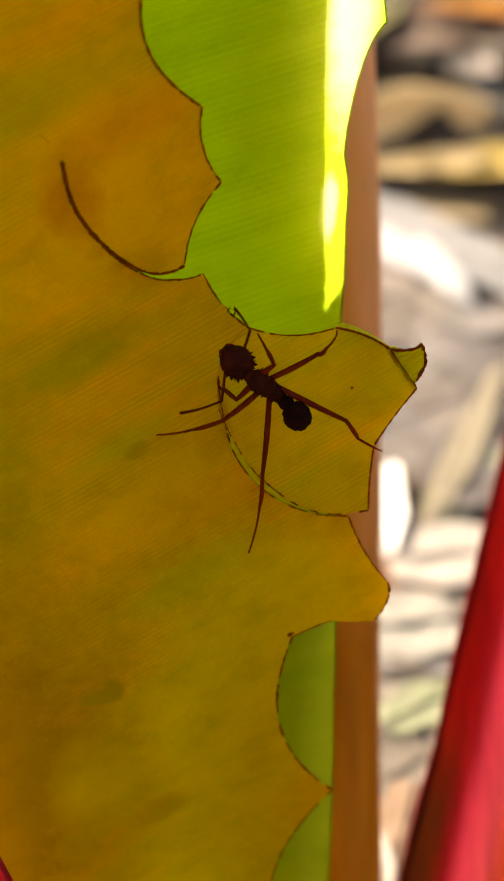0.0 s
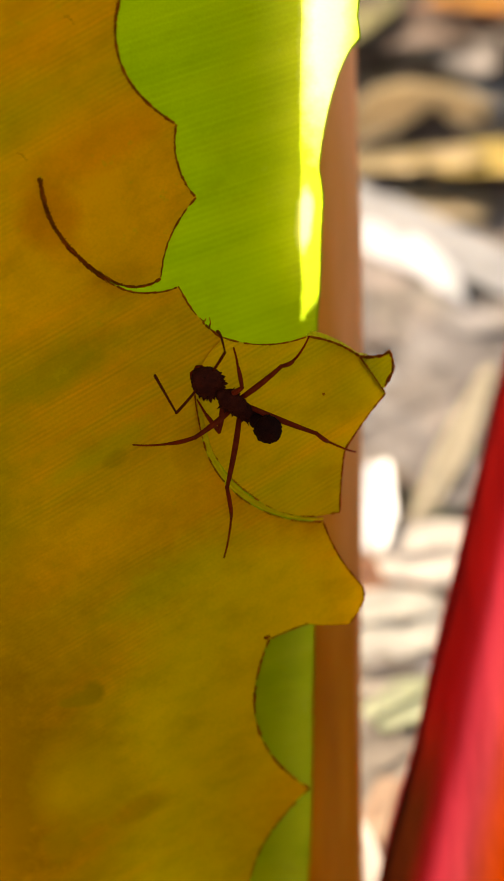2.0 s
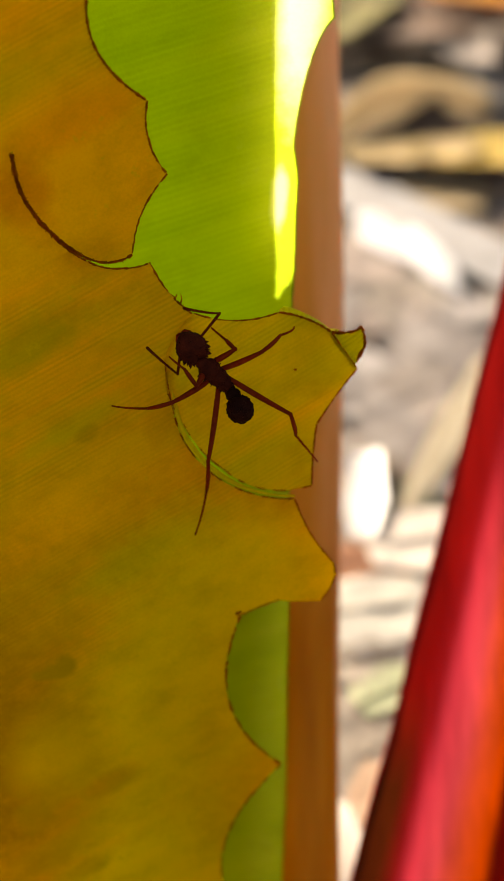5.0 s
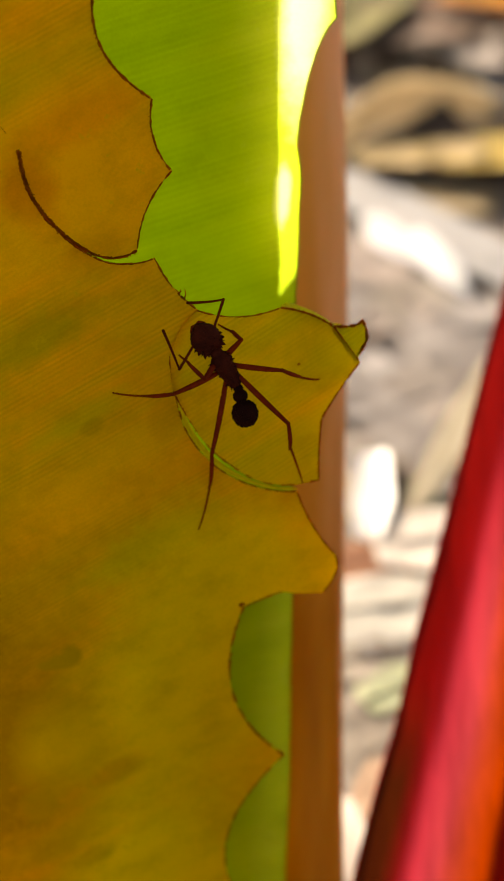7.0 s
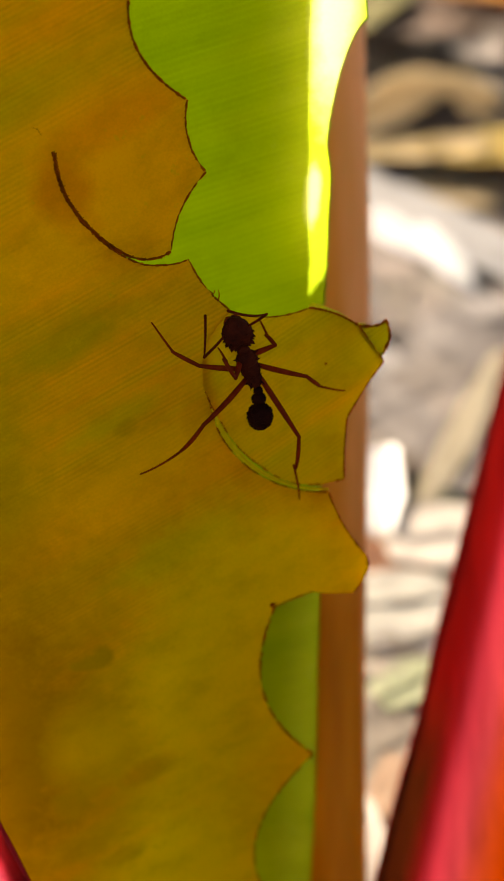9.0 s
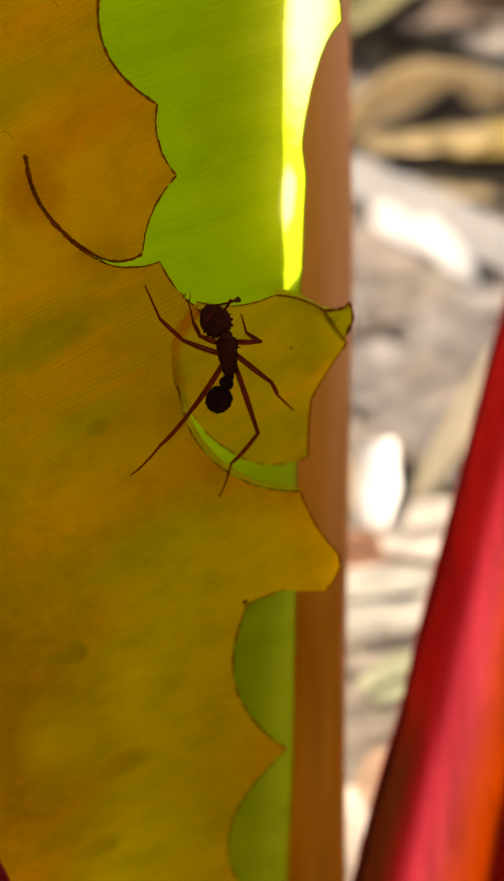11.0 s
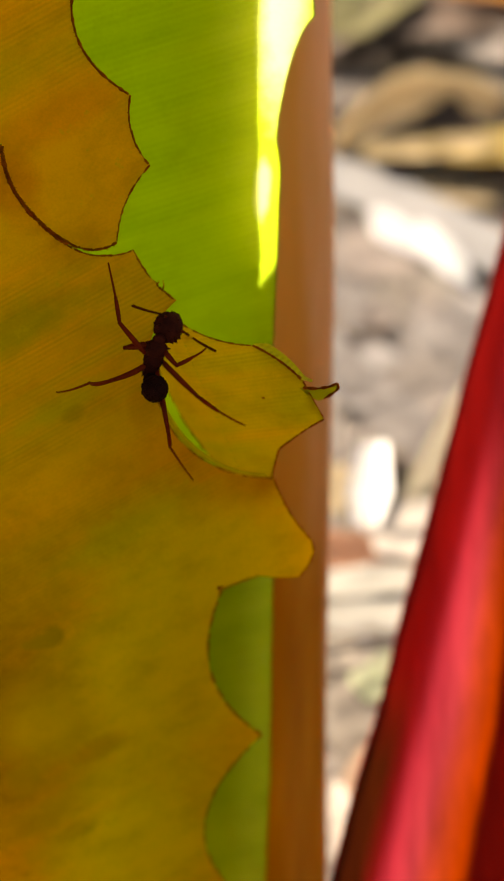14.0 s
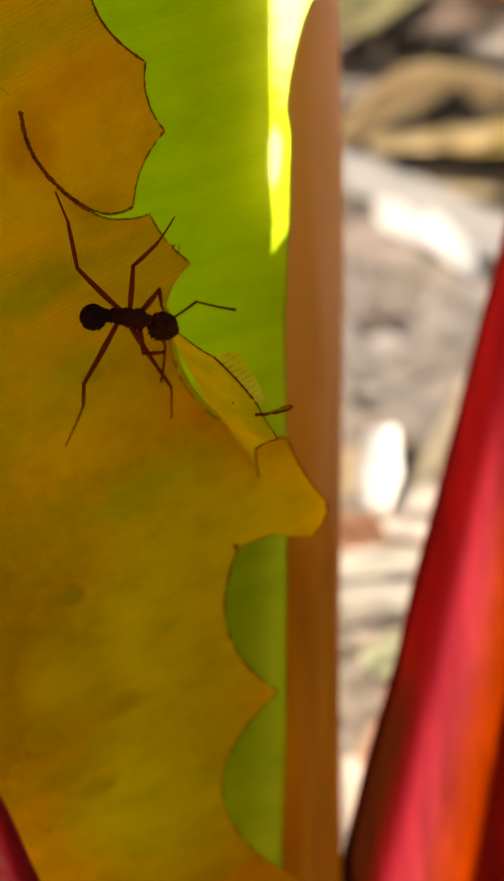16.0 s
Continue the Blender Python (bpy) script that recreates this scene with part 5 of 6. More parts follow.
    walk(legs['l2'][1], [(0, mm(3.45, 0, -0, -2.7, 58.4, -4.8)), (0.5, mm(3.45, 0, 0, 4.9, 56.5, 10.3)), (1, mm(3.45, 0, -0, -0, 55.8, -0.1)), (1.5, mm(3.45, 0, 0, 12.8, 69.9, 18.8)), (2, mm(3.45, 0, 0, 1.5, 71.9, 2.1)), (2.5, mm(3.45, 0, 0, -19.6, 78.3, -26.6)), (3, mm(3.45, 0, -0, -51.8, 81.1, -61.2)), (3.5, mm(3.45, 0, 0, 68.4, 83, 77.4)), (4, mm(3.45, 0, 0, -14.1, 83.4, -16)), (4.5, mm(3.45, 0, -0, 11.6, 81, 13.6)), (5, mm(3.45, 0, -0, 12.7, 73.2, 17.2)), (7.5, mm(3.45, 0, -0, -3.1, 50.4, -10.3)), (8, mm(3.45, -0, -0, -8.7, 77.6, -10.7)), (8.5, mm(3.45, 0, 0, -10.1, 60.3, -18.9)), (11, mm(3.45, 0, 0, -13.4, 54.1, -24.1)), (11.5, mm(3.45, 0, -0, -18.5, 58.7, -30.1)), (12, mm(3.45, 0, 0, -14.5, 64.7, -25.6)), (12.5, mm(3.45, 0, 0, -124.7, 82.2, -129.8)), (13, mm(3.45, -0, -0, -4, 42.8, -10.4)), (13.5, mm(3.45, 0, 0, -12.4, 43.2, -32.6)), (14, mm(3.45, -0, -0, -40.1, 68.4, -65.4)), (14.5, mm(3.45, 0, -0, -31, 49.4, -53.2)), (15, mm(3.45, 0, 0, -17.5, 44.9, -47.2)), (15.5, mm(3.45, 0, -0, -15.5, 41.8, -62.5)), (16, mm(3.45, 0, 0, -18.5, 23.3, -49.9))])
    walk(legs['l2'][2], [(0, mm(4.51, -0.09, -1.73, -11.7, 38.6, -23.3)), (0.5, mm(4.55, 0.2, -1.69, -5.4, 26.3, -13.3)), (1, mm(4.59, -0, -1.68, -8.6, 25.7, -21.7)), (1.5, mm(4.1, 0.22, -1.91, -14.9, 36.2, -28.1)), (2, mm(4.08, 0.02, -1.93, -16.5, 39.1, -29.9)), (2.5, mm(3.81, -0.18, -1.99, -14.6, 33.3, -32.1)), (3, mm(3.6, -0.27, -2.01, -26.9, 36.7, -49.7)), (3.5, mm(3.5, 0.24, -2.02, -23.3, 49.2, -39.7)), (4, mm(3.67, -0.06, -2.02, -22.6, 48.9, -35.9)), (4.5, mm(3.76, 0.08, -2.01, -22.7, 45.4, -36.6)), (5, mm(4.01, 0.17, -1.94, -17.6, 42.4, -30.5)), (7.5, mm(4.72, -0.23, -1.57, -6.7, 24.9, -27.5)), (8, mm(3.87, -0.08, -1.98, -25, 51.9, -38.6)), (8.5, mm(4.4, -0.33, -1.76, -21.1, 31.1, -51.6)), (11, mm(4.53, -0.49, -1.64, -23.6, 34.6, -49.7)), (11.5, mm(4.36, -0.53, -1.73, -29.5, 35.6, -57.8)), (12, mm(4.23, -0.38, -1.84, -21.3, 31.4, -52.1)), (12.5, mm(3.27, -0.21, -2.01, -57.8, 55.8, -77.1)), (13, mm(4.91, -0.27, -1.38, -14.4, 32.8, -41.2)), (13.5, mm(4.69, -0.8, -1.39, -13.2, 41.4, -35.5)), (14, mm(3.76, -0.68, -1.89, -14.5, 34.6, -31.6)), (14.5, mm(4.24, -1.06, -1.54, -26.7, 48.2, -45.6)), (15, mm(4.42, -1.06, -1.43, -14.5, 40.7, -39.9)), (15.5, mm(4.14, -1.34, -1.35, -8.1, 26.4, -33.3)), (16, mm(4.65, -1.43, -0.8, -16.3, 37.5, -40.6))])
    walk(legs['l3'][0], [(0, mm(-0.62, 0.36, -0.28, 0, -13, 118.1)), (0.5, mm(-0.62, 0.36, -0.28, 0, -16.1, 116.7)), (1, mm(-0.62, 0.36, -0.28, 0, -17.2, 119.3)), (1.5, mm(-0.62, 0.36, -0.28, 0, -20.3, 120)), (2, mm(-0.62, 0.36, -0.28, 0, -33.6, 110.9)), (2.5, mm(-0.62, 0.36, -0.28, 0, -29.7, 109.6)), (3, mm(-0.62, 0.36, -0.28, 0, -30.7, 108)), (3.5, mm(-0.62, 0.36, -0.28, 0, -31.5, 108.6)), (4, mm(-0.62, 0.36, -0.28, 0, -30.5, 119.3)), (4.5, mm(-0.62, 0.36, -0.28, 0, -26.4, 122.2)), (5, mm(-0.62, 0.36, -0.28, 0, -13, 123.2)), (7.5, mm(-0.62, 0.36, -0.28, 0, -12.1, 136.4)), (8, mm(-0.62, 0.36, -0.28, 0, -38.1, 126.9)), (8.5, mm(-0.62, 0.36, -0.28, 0, -35.5, 102.7)), (11, mm(-0.62, 0.36, -0.28, 0, -41.8, 126)), (11.5, mm(-0.62, 0.36, -0.28, 0, -26.3, 133.7)), (12, mm(-0.62, 0.36, -0.28, 0, -39.3, 100.9)), (12.5, mm(-0.62, 0.36, -0.28, 0, -39.5, 99.5)), (13, mm(-0.62, 0.36, -0.28, 0, -44.2, 97.4)), (13.5, mm(-0.62, 0.36, -0.28, 0, -49.9, 94.9)), (14, mm(-0.62, 0.36, -0.28, 0, -60.7, 106.1)), (14.5, mm(-0.62, 0.36, -0.28, 0, -46.1, 102.3)), (15, mm(-0.62, 0.36, -0.28, 0, -48, 138.7)), (15.5, mm(-0.62, 0.36, -0.28, 0, -28.1, 137)), (16, mm(-0.62, 0.36, -0.28, 0, -32.6, 140.5))])
    walk(legs['l3'][1], [(0, mm(4.88, 0, -0, 4, 47, 14.9)), (0.5, mm(4.88, 0, 0, 6.6, 53.2, 19.2)), (1, mm(4.88, 0, 0, 6.1, 53.6, 16.8)), (1.5, mm(4.88, -0, 0, 10, 62.3, 21.5)), (2, mm(4.88, 0, 0, 35.6, 60.2, 59)), (2.5, mm(4.88, -0, 0, 25.8, 57.9, 46.9)), (3, mm(4.88, -0, 0, 32.3, 59.6, 56.8)), (3.5, mm(4.88, -0, 0, 36.3, 61.5, 61.6)), (4, mm(4.88, -0, 0, 39.1, 61.9, 67.5)), (4.5, mm(4.88, 0, 0, 29.2, 63.8, 52.8)), (5, mm(4.88, 0, -0, 5, 49.6, 18)), (7.5, mm(4.88, 0, 0, 4.8, 43.8, 19.6)), (8, mm(4.88, -0, 0, 37.3, 63.7, 55.1)), (8.5, mm(4.88, -0, 0, 43.3, 66.2, 64.7)), (11, mm(4.88, 0, 0, 24.4, 67.5, 33.1)), (11.5, mm(4.88, 0, 0, 10.2, 64.2, 18.3)), (12, mm(4.88, 0, 0, 15.5, 57.5, 23.4)), (12.5, mm(4.88, 0, 0, 32.9, 58.8, 49.8)), (13, mm(4.88, -0, 0, 51.6, 62.1, 72)), (13.5, mm(4.88, 0, -0, 58, 59.1, 78)), (14, mm(4.88, -0, 0, 130.7, 49.3, 157.2)), (14.5, mm(4.88, 0, 0, 80, 56.4, 116.8)), (15, mm(4.88, 0, 0, 97.2, 44, 166.8)), (15.5, mm(4.88, -0, -0, -20.6, 85.5, -23.6)), (16, mm(4.88, 0, 0, -30.6, 57.3, -53))])
    walk(legs['l3'][2], [(0, mm(7.06, 0.58, -2.43, -2.1, -1.9, -9.1)), (0.5, mm(6.75, 0.66, -2.66, -1.6, 6.5, -5.8)), (1, mm(6.76, 0.57, -2.67, 0.3, 22.2, 0.9)), (1.5, mm(6.31, 0.57, -2.94, 0.2, 22, 0.6)), (2, mm(5.73, 1.41, -2.88, 7.4, 40.9, 13.4)), (2.5, mm(6.08, 1.29, -2.81, 4.3, 37.2, 8.7)), (3, mm(5.79, 1.41, -2.87, 5.1, 33.6, 9.9)), (3.5, mm(5.63, 1.39, -2.92, 7.4, 32.8, 14.4)), (4, mm(5.47, 1.45, -2.93, 8.1, 28, 16.2)), (4.5, mm(5.76, 1.17, -2.98, 2.3, 18.3, 5.1)), (5, mm(6.92, 0.66, -2.53, -1.9, -7.4, -8.1)), (7.5, mm(7.13, 0.8, -2.3, 0.2, 4, 0.7)), (8, mm(5.72, 1.21, -2.98, 16.2, 50.1, 26.1)), (8.5, mm(5.45, 1.21, -3.04, -4.2, 41.6, -7.2)), (11, mm(5.94, 0.7, -3.07, 10.7, 59.8, 15.4)), (11.5, mm(6.25, 0.45, -2.99, -2.9, 22.2, -6.6)), (12, mm(6.51, 0.71, -2.8, 12, 68.4, 16.6)), (12.5, mm(5.98, 1.31, -2.84, 14.3, 62.8, 20.7)), (13, mm(5.36, 1.48, -2.94, 17.2, 59.6, 23.8)), (13.5, mm(5.23, 1.67, -2.85, 71.9, 61.9, 94.6)), (14, mm(2.88, 0.84, -2.52, 105.4, 65.9, 120.7)), (14.5, mm(4.05, 1.64, -2.77, 78, 51.4, 122.8)), (15, mm(2.55, 0.54, -2.31, 53.3, 24.6, 102.7)), (15.5, mm(5.12, -0.11, -3.31, -5, 10.6, -10.2)), (16, mm(5.96, -1.43, -2.8, -60.8, 79.1, -75.5))])
    walk(legs['r1'][0], [(0, mm(0.72, -0.36, -0.28, 0, -58.1, -87.3)), (0.5, mm(0.72, -0.36, -0.28, 0, -47.5, -92.3)), (1, mm(0.72, -0.36, -0.28, 0, -69.4, -105.2)), (1.5, mm(0.72, -0.36, -0.28, 0, -69.1, -116.5)), (2, mm(0.72, -0.36, -0.28, 0, -64.3, -77)), (2.5, mm(0.72, -0.36, -0.28, 0, -58.3, -76.4)), (3, mm(0.72, -0.36, -0.28, 0, -64.4, -78.8)), (3.5, mm(0.72, -0.36, -0.28, 0, -58.2, -75.7)), (4, mm(0.72, -0.36, -0.28, 0, -69.2, -65.9)), (4.5, mm(0.72, -0.36, -0.28, 0, -63, -77.1)), (5, mm(0.72, -0.36, -0.28, 0, -31.8, -98)), (7.5, mm(0.72, -0.36, -0.28, 0, -46.6, -62.2)), (8, mm(0.72, -0.36, -0.28, 0, -62.1, -77.7)), (8.5, mm(0.72, -0.36, -0.28, 0, -43.8, -77)), (11, mm(0.72, -0.36, -0.28, 0, -32.4, -89.4)), (11.5, mm(0.72, -0.36, -0.28, 0, -38.5, -91.4)), (12, mm(0.72, -0.36, -0.28, 0, -18.5, -84.6)), (12.5, mm(0.72, -0.36, -0.28, 0, -58.6, -91.3)), (13, mm(0.72, -0.36, -0.28, 0, -51.8, -79.3)), (13.5, mm(0.72, -0.36, -0.28, 0, -74.3, -127.3)), (14, mm(0.72, -0.36, -0.28, 0, -56.2, -117.7)), (14.5, mm(0.72, -0.36, -0.28, 0, -52.7, -115.3)), (15, mm(0.72, -0.36, -0.28, 0, -0.7, -94)), (15.5, mm(0.72, -0.36, -0.28, 0, -13.1, -68.5)), (16, mm(0.72, -0.36, -0.28, 0, -19.3, -72.8))])
    walk(legs['r1'][1], [(0, mm(2.01, 0, -0, 108.8, 47.4, 146.1)), (0.5, mm(2.01, -0, 0, 84.1, 44.5, 149.1)), (1, mm(2.01, 0, 0, 104, 34.4, 143.9)), (1.5, mm(2.01, 0, 0, 81.3, 20.8, 133.7)), (2, mm(2.01, 0, 0, 110.6, 60.7, 127.6)), (2.5, mm(2.01, 0, -0, 108.5, 61.6, 129)), (3, mm(2.01, -0, 0, 108.7, 51.6, 133.7)), (3.5, mm(2.01, -0, 0, 143.7, 50.7, 164.9)), (4, mm(2.01, 0, 0, 113.8, 57.8, 129.8)), (4.5, mm(2.01, -0, 0, 110.1, 46.5, 142.4)), (5, mm(2.01, 0, 0, 55.3, 50.7, 148.9)), (7.5, mm(2.01, -0, 0, 75.1, 42.4, 143)), (8, mm(2.01, 0, 0, 111.4, 59.9, 130.6)), (8.5, mm(2.01, 0, 0, 96.6, 55.1, 144.3)), (11, mm(2.01, 0, 0, 19.3, 25.5, 159.1)), (11.5, mm(2.01, 0, 0, 31.4, 13.6, 140.7)), (12, mm(2.01, 0, -0, 22.8, 50.5, 148.4)), (12.5, mm(2.01, 0, -0, 94.8, 44.2, 135.4)), (13, mm(2.01, 0, 0, 76.1, 35.9, 157.1)), (13.5, mm(2.01, 0, 0, 84.6, 22.9, 116.5)), (14, mm(2.01, 0, 0, 67.6, 36.8, 102.7)), (14.5, mm(2.01, -0, 0, 99.8, 60.3, 126.5)), (15, mm(2.01, 0, 0, 0.8, 28.9, 70.6)), (15.5, mm(2.01, 0, 0, 21.1, 51.6, 96.5)), (16, mm(2.01, 0, 0, 20.1, 18.7, 87))])
    walk(legs['r1'][2], [(0, mm(1.22, 0.53, -1.03, 81.2, 43.5, 117)), (0.5, mm(1.15, 0.51, -0.98, 49.4, 26.4, 85.6)), (1, mm(1.07, 0.68, -0.79, 72.1, 16.7, 98.2)), (1.5, mm(1.1, 0.95, -0.5, 72.4, 17.1, 100.3)), (2, mm(1.59, 0.54, -1.22, 72.8, 56.3, 87.1)), (2.5, mm(1.59, 0.52, -1.23, 67.9, 50.6, 89)), (3, mm(1.41, 0.63, -1.1, 67.5, 60.8, 78.6)), (3.5, mm(1.15, 0.23, -1.08, 61.7, 56.8, 77.2)), (4, mm(1.53, 0.57, -1.18, 83.9, 47.9, 101.8)), (4.5, mm(1.24, 0.59, -1.02, 67.2, 30.9, 91.9)), (5, mm(1.25, 0.46, -1.08, 31.3, 5.5, 106.4)), (7.5, mm(1.18, 0.62, -0.94, 59.4, 32.5, 136.7)), (8, mm(1.55, 0.53, -1.21, 68.6, 42.6, 89.7)), (8.5, mm(1.36, 0.47, -1.15, 56, 37.4, 107.8)), (11, mm(0.83, 0.45, -0.6, 33.3, 13.6, 106.2)), (11.5, mm(0.95, 0.86, -0.33, 45.7, 32.2, 135.7)), (12, mm(1.25, 0.47, -1.08, 21.6, -36.6, 98.7)), (12.5, mm(1.29, 0.71, -0.98, 87.3, 34.2, 148.5)), (13, mm(0.96, 0.44, -0.82, 130.7, 55.5, 158.2)), (13.5, mm(1.43, 1.15, -0.55, 79.5, 11.9, 129.6)), (14, mm(1.76, 1.09, -0.84, 73.6, 37.5, 115.9)), (14.5, mm(1.6, 0.56, -1.22, 67.5, 32.7, 123.2)), (15, mm(2.41, 1.16, -0.68, 0.7, 0.4, 90.9)), (15.5, mm(1.91, 0.86, -1.1, 16.8, -45.9, 106.4)), (16, mm(2.08, 1.32, -0.45, 29.5, 58.2, 155.4))])
    walk(legs['r2'][0], [(0, mm(0.02, -0.4, -0.3, 0, 3.5, -120)), (0.5, mm(0.02, -0.4, -0.3, 0, -38.7, -104.2)), (1, mm(0.02, -0.4, -0.3, 0, -37, -98.2)), (1.5, mm(0.02, -0.4, -0.3, 0, 3.4, -107.1)), (2, mm(0.02, -0.4, -0.3, 0, -16.6, -98.4)), (2.5, mm(0.02, -0.4, -0.3, 0, 3.3, -110.3)), (3, mm(0.02, -0.4, -0.3, 0, 3.4, -111.5)), (3.5, mm(0.02, -0.4, -0.3, 0, 3.5, -109.1)), (4, mm(0.02, -0.4, -0.3, 0, -37.3, -78.7)), (4.5, mm(0.02, -0.4, -0.3, 0, -39, -82.3)), (5, mm(0.02, -0.4, -0.3, 0, -37.2, -103.1)), (7.5, mm(0.02, -0.4, -0.3, 0, -25.1, -124)), (8, mm(0.02, -0.4, -0.3, 0, -19, -123.7)), (8.5, mm(0.02, -0.4, -0.3, 0, -20.1, -121.1)), (11, mm(0.02, -0.4, -0.3, 0, -40.9, -132.1)), (11.5, mm(0.02, -0.4, -0.3, 0, -36.2, -134.9)), (12, mm(0.02, -0.4, -0.3, 0, -45.6, -132.8)), (12.5, mm(0.02, -0.4, -0.3, 0, -14.4, -124.3)), (13, mm(0.02, -0.4, -0.3, 0, -21, -125.3)), (13.5, mm(0.02, -0.4, -0.3, 0, 3.6, -126.9)), (14, mm(0.02, -0.4, -0.3, 0, -14.5, -118.2)), (14.5, mm(0.02, -0.4, -0.3, 0, 0.8, -109.5)), (15, mm(0.02, -0.4, -0.3, 0, -11.9, -82)), (15.5, mm(0.02, -0.4, -0.3, 0, -21.4, -59.7)), (16, mm(0.02, -0.4, -0.3, 0, -5.4, -48.4))])
    walk(legs['r2'][1], [(0, mm(3.45, 0, -0, -9.6, -70.9, 72)), (0.5, mm(3.45, 0, -0, -71.2, 75.3, -88.6)), (1, mm(3.45, 0, -0, -66.5, 73.9, -86.2)), (1.5, mm(3.45, -0, 0, -4.7, -68.1, 35.7)), (2, mm(3.45, 0, -0, -28.5, 65.1, -69.6)), (2.5, mm(3.45, 0, 0, -5.6, -62.3, 58.2)), (3, mm(3.45, 0, 0, -5.4, -64.7, 47.6)), (3.5, mm(3.45, 0, 0, -7.5, -68.4, 58.1)), (4, mm(3.45, -0, -0, -47.6, 67.8, -67.8)), (4.5, mm(3.45, -0, 0, -61.2, 71.7, -80.7)), (5, mm(3.45, -0, -0, -12, 74.6, -15.7)), (7.5, mm(3.45, 0, 0, -19.8, 53.9, -42)), (8, mm(3.45, 0, -0, -10.8, 47.5, -29.8)), (8.5, mm(3.45, -0, 0, -15.3, 52.6, -38.5)), (11, mm(3.45, 0, 0, -72.2, 73.2, -90.7)), (11.5, mm(3.45, 0, 0, -55.6, 72.6, -74.7)), (12, mm(3.45, 0, 0, -49.7, 83, -54.8)), (12.5, mm(3.45, 0, 0, -2.3, 50.5, -7.5)), (13, mm(3.45, 0, -0, -20.2, 54.3, -49)), (13.5, mm(3.45, -0, 0, -0.7, -4.3, 11.2)), (14, mm(3.45, 0, 0, 1.5, 32.1, 5.5)), (14.5, mm(3.45, 0, 0, -0.1, -6.3, 9.9)), (15, mm(3.45, -0, 0, 11.6, 27.6, 64.7)), (15.5, mm(3.45, -0, 0, 21.4, 33.2, 67.1)), (16, mm(3.45, 0, 0, 0, 24.1, 0.2))])
    walk(legs['r2'][2], [(0, mm(3.65, 0.63, 1.92, -0.8, 49.6, 7.7)), (0.5, mm(3.46, -0.52, -1.96, -10.9, 87, -11.6)), (1, mm(3.48, -0.56, -1.95, -12.8, 81.7, -15.1)), (1.5, mm(4.06, 0.44, 1.88, -0.2, 43.1, 2.5)), (2, mm(3.74, -0.8, -1.84, 7.3, -15.7, 22.5)), (2.5, mm(3.94, 0.8, 1.8, 0.1, 48.2, -1.5)), (3, mm(4.03, 0.64, 1.84, -0.2, 42, 2.5)), (3.5, mm(3.84, 0.63, 1.89, 0.7, 42.3, -7.8)), (4, mm(3.74, -0.71, -1.88, -55.4, 75.4, -70.6)), (4.5, mm(3.55, -0.63, -1.93, -56.5, 81.3, -65.2)), (5, mm(3.97, -0.15, -1.96, -85.1, 74, -106.9)), (7.5, mm(4.34, -0.8, -1.64, -11.2, 55.2, -23)), (8, mm(4.64, -0.68, -1.5, -6.2, 41.6, -17.8)), (8.5, mm(4.41, -0.77, -1.61, -2.2, 41.3, -6.1)), (11, mm(3.44, -0.59, -1.94, -19.2, 68.8, -25.9)), (11.5, mm(3.61, -0.58, -1.94, -8.1, 68.8, -11.5)), (12, mm(3.59, -0.2, -2.02, 11.8, 65.3, 15.5)), (12.5, mm(4.73, -0.17, -1.57, -1.7, 17.7, -6.9)), (13, mm(4.22, -0.89, -1.65, -1.5, 41.3, -4)), (13.5, mm(5.43, 0.39, 0.15, -1.3, 9.6, 20.3)), (14, mm(5.16, 0.17, -1.08, 3.7, 21.7, 14.8)), (14.5, mm(5.43, 0.35, 0.22, -0.2, -5.2, 15.8)), (15, mm(4.21, 1.63, -0.94, 3.1, 2.3, 14.8)), (15.5, mm(4.11, 1.56, -1.11, 21.7, 49.2, 56.2)), (16, mm(5.3, 0.01, -0.83, -2.9, -0, -32.5))])
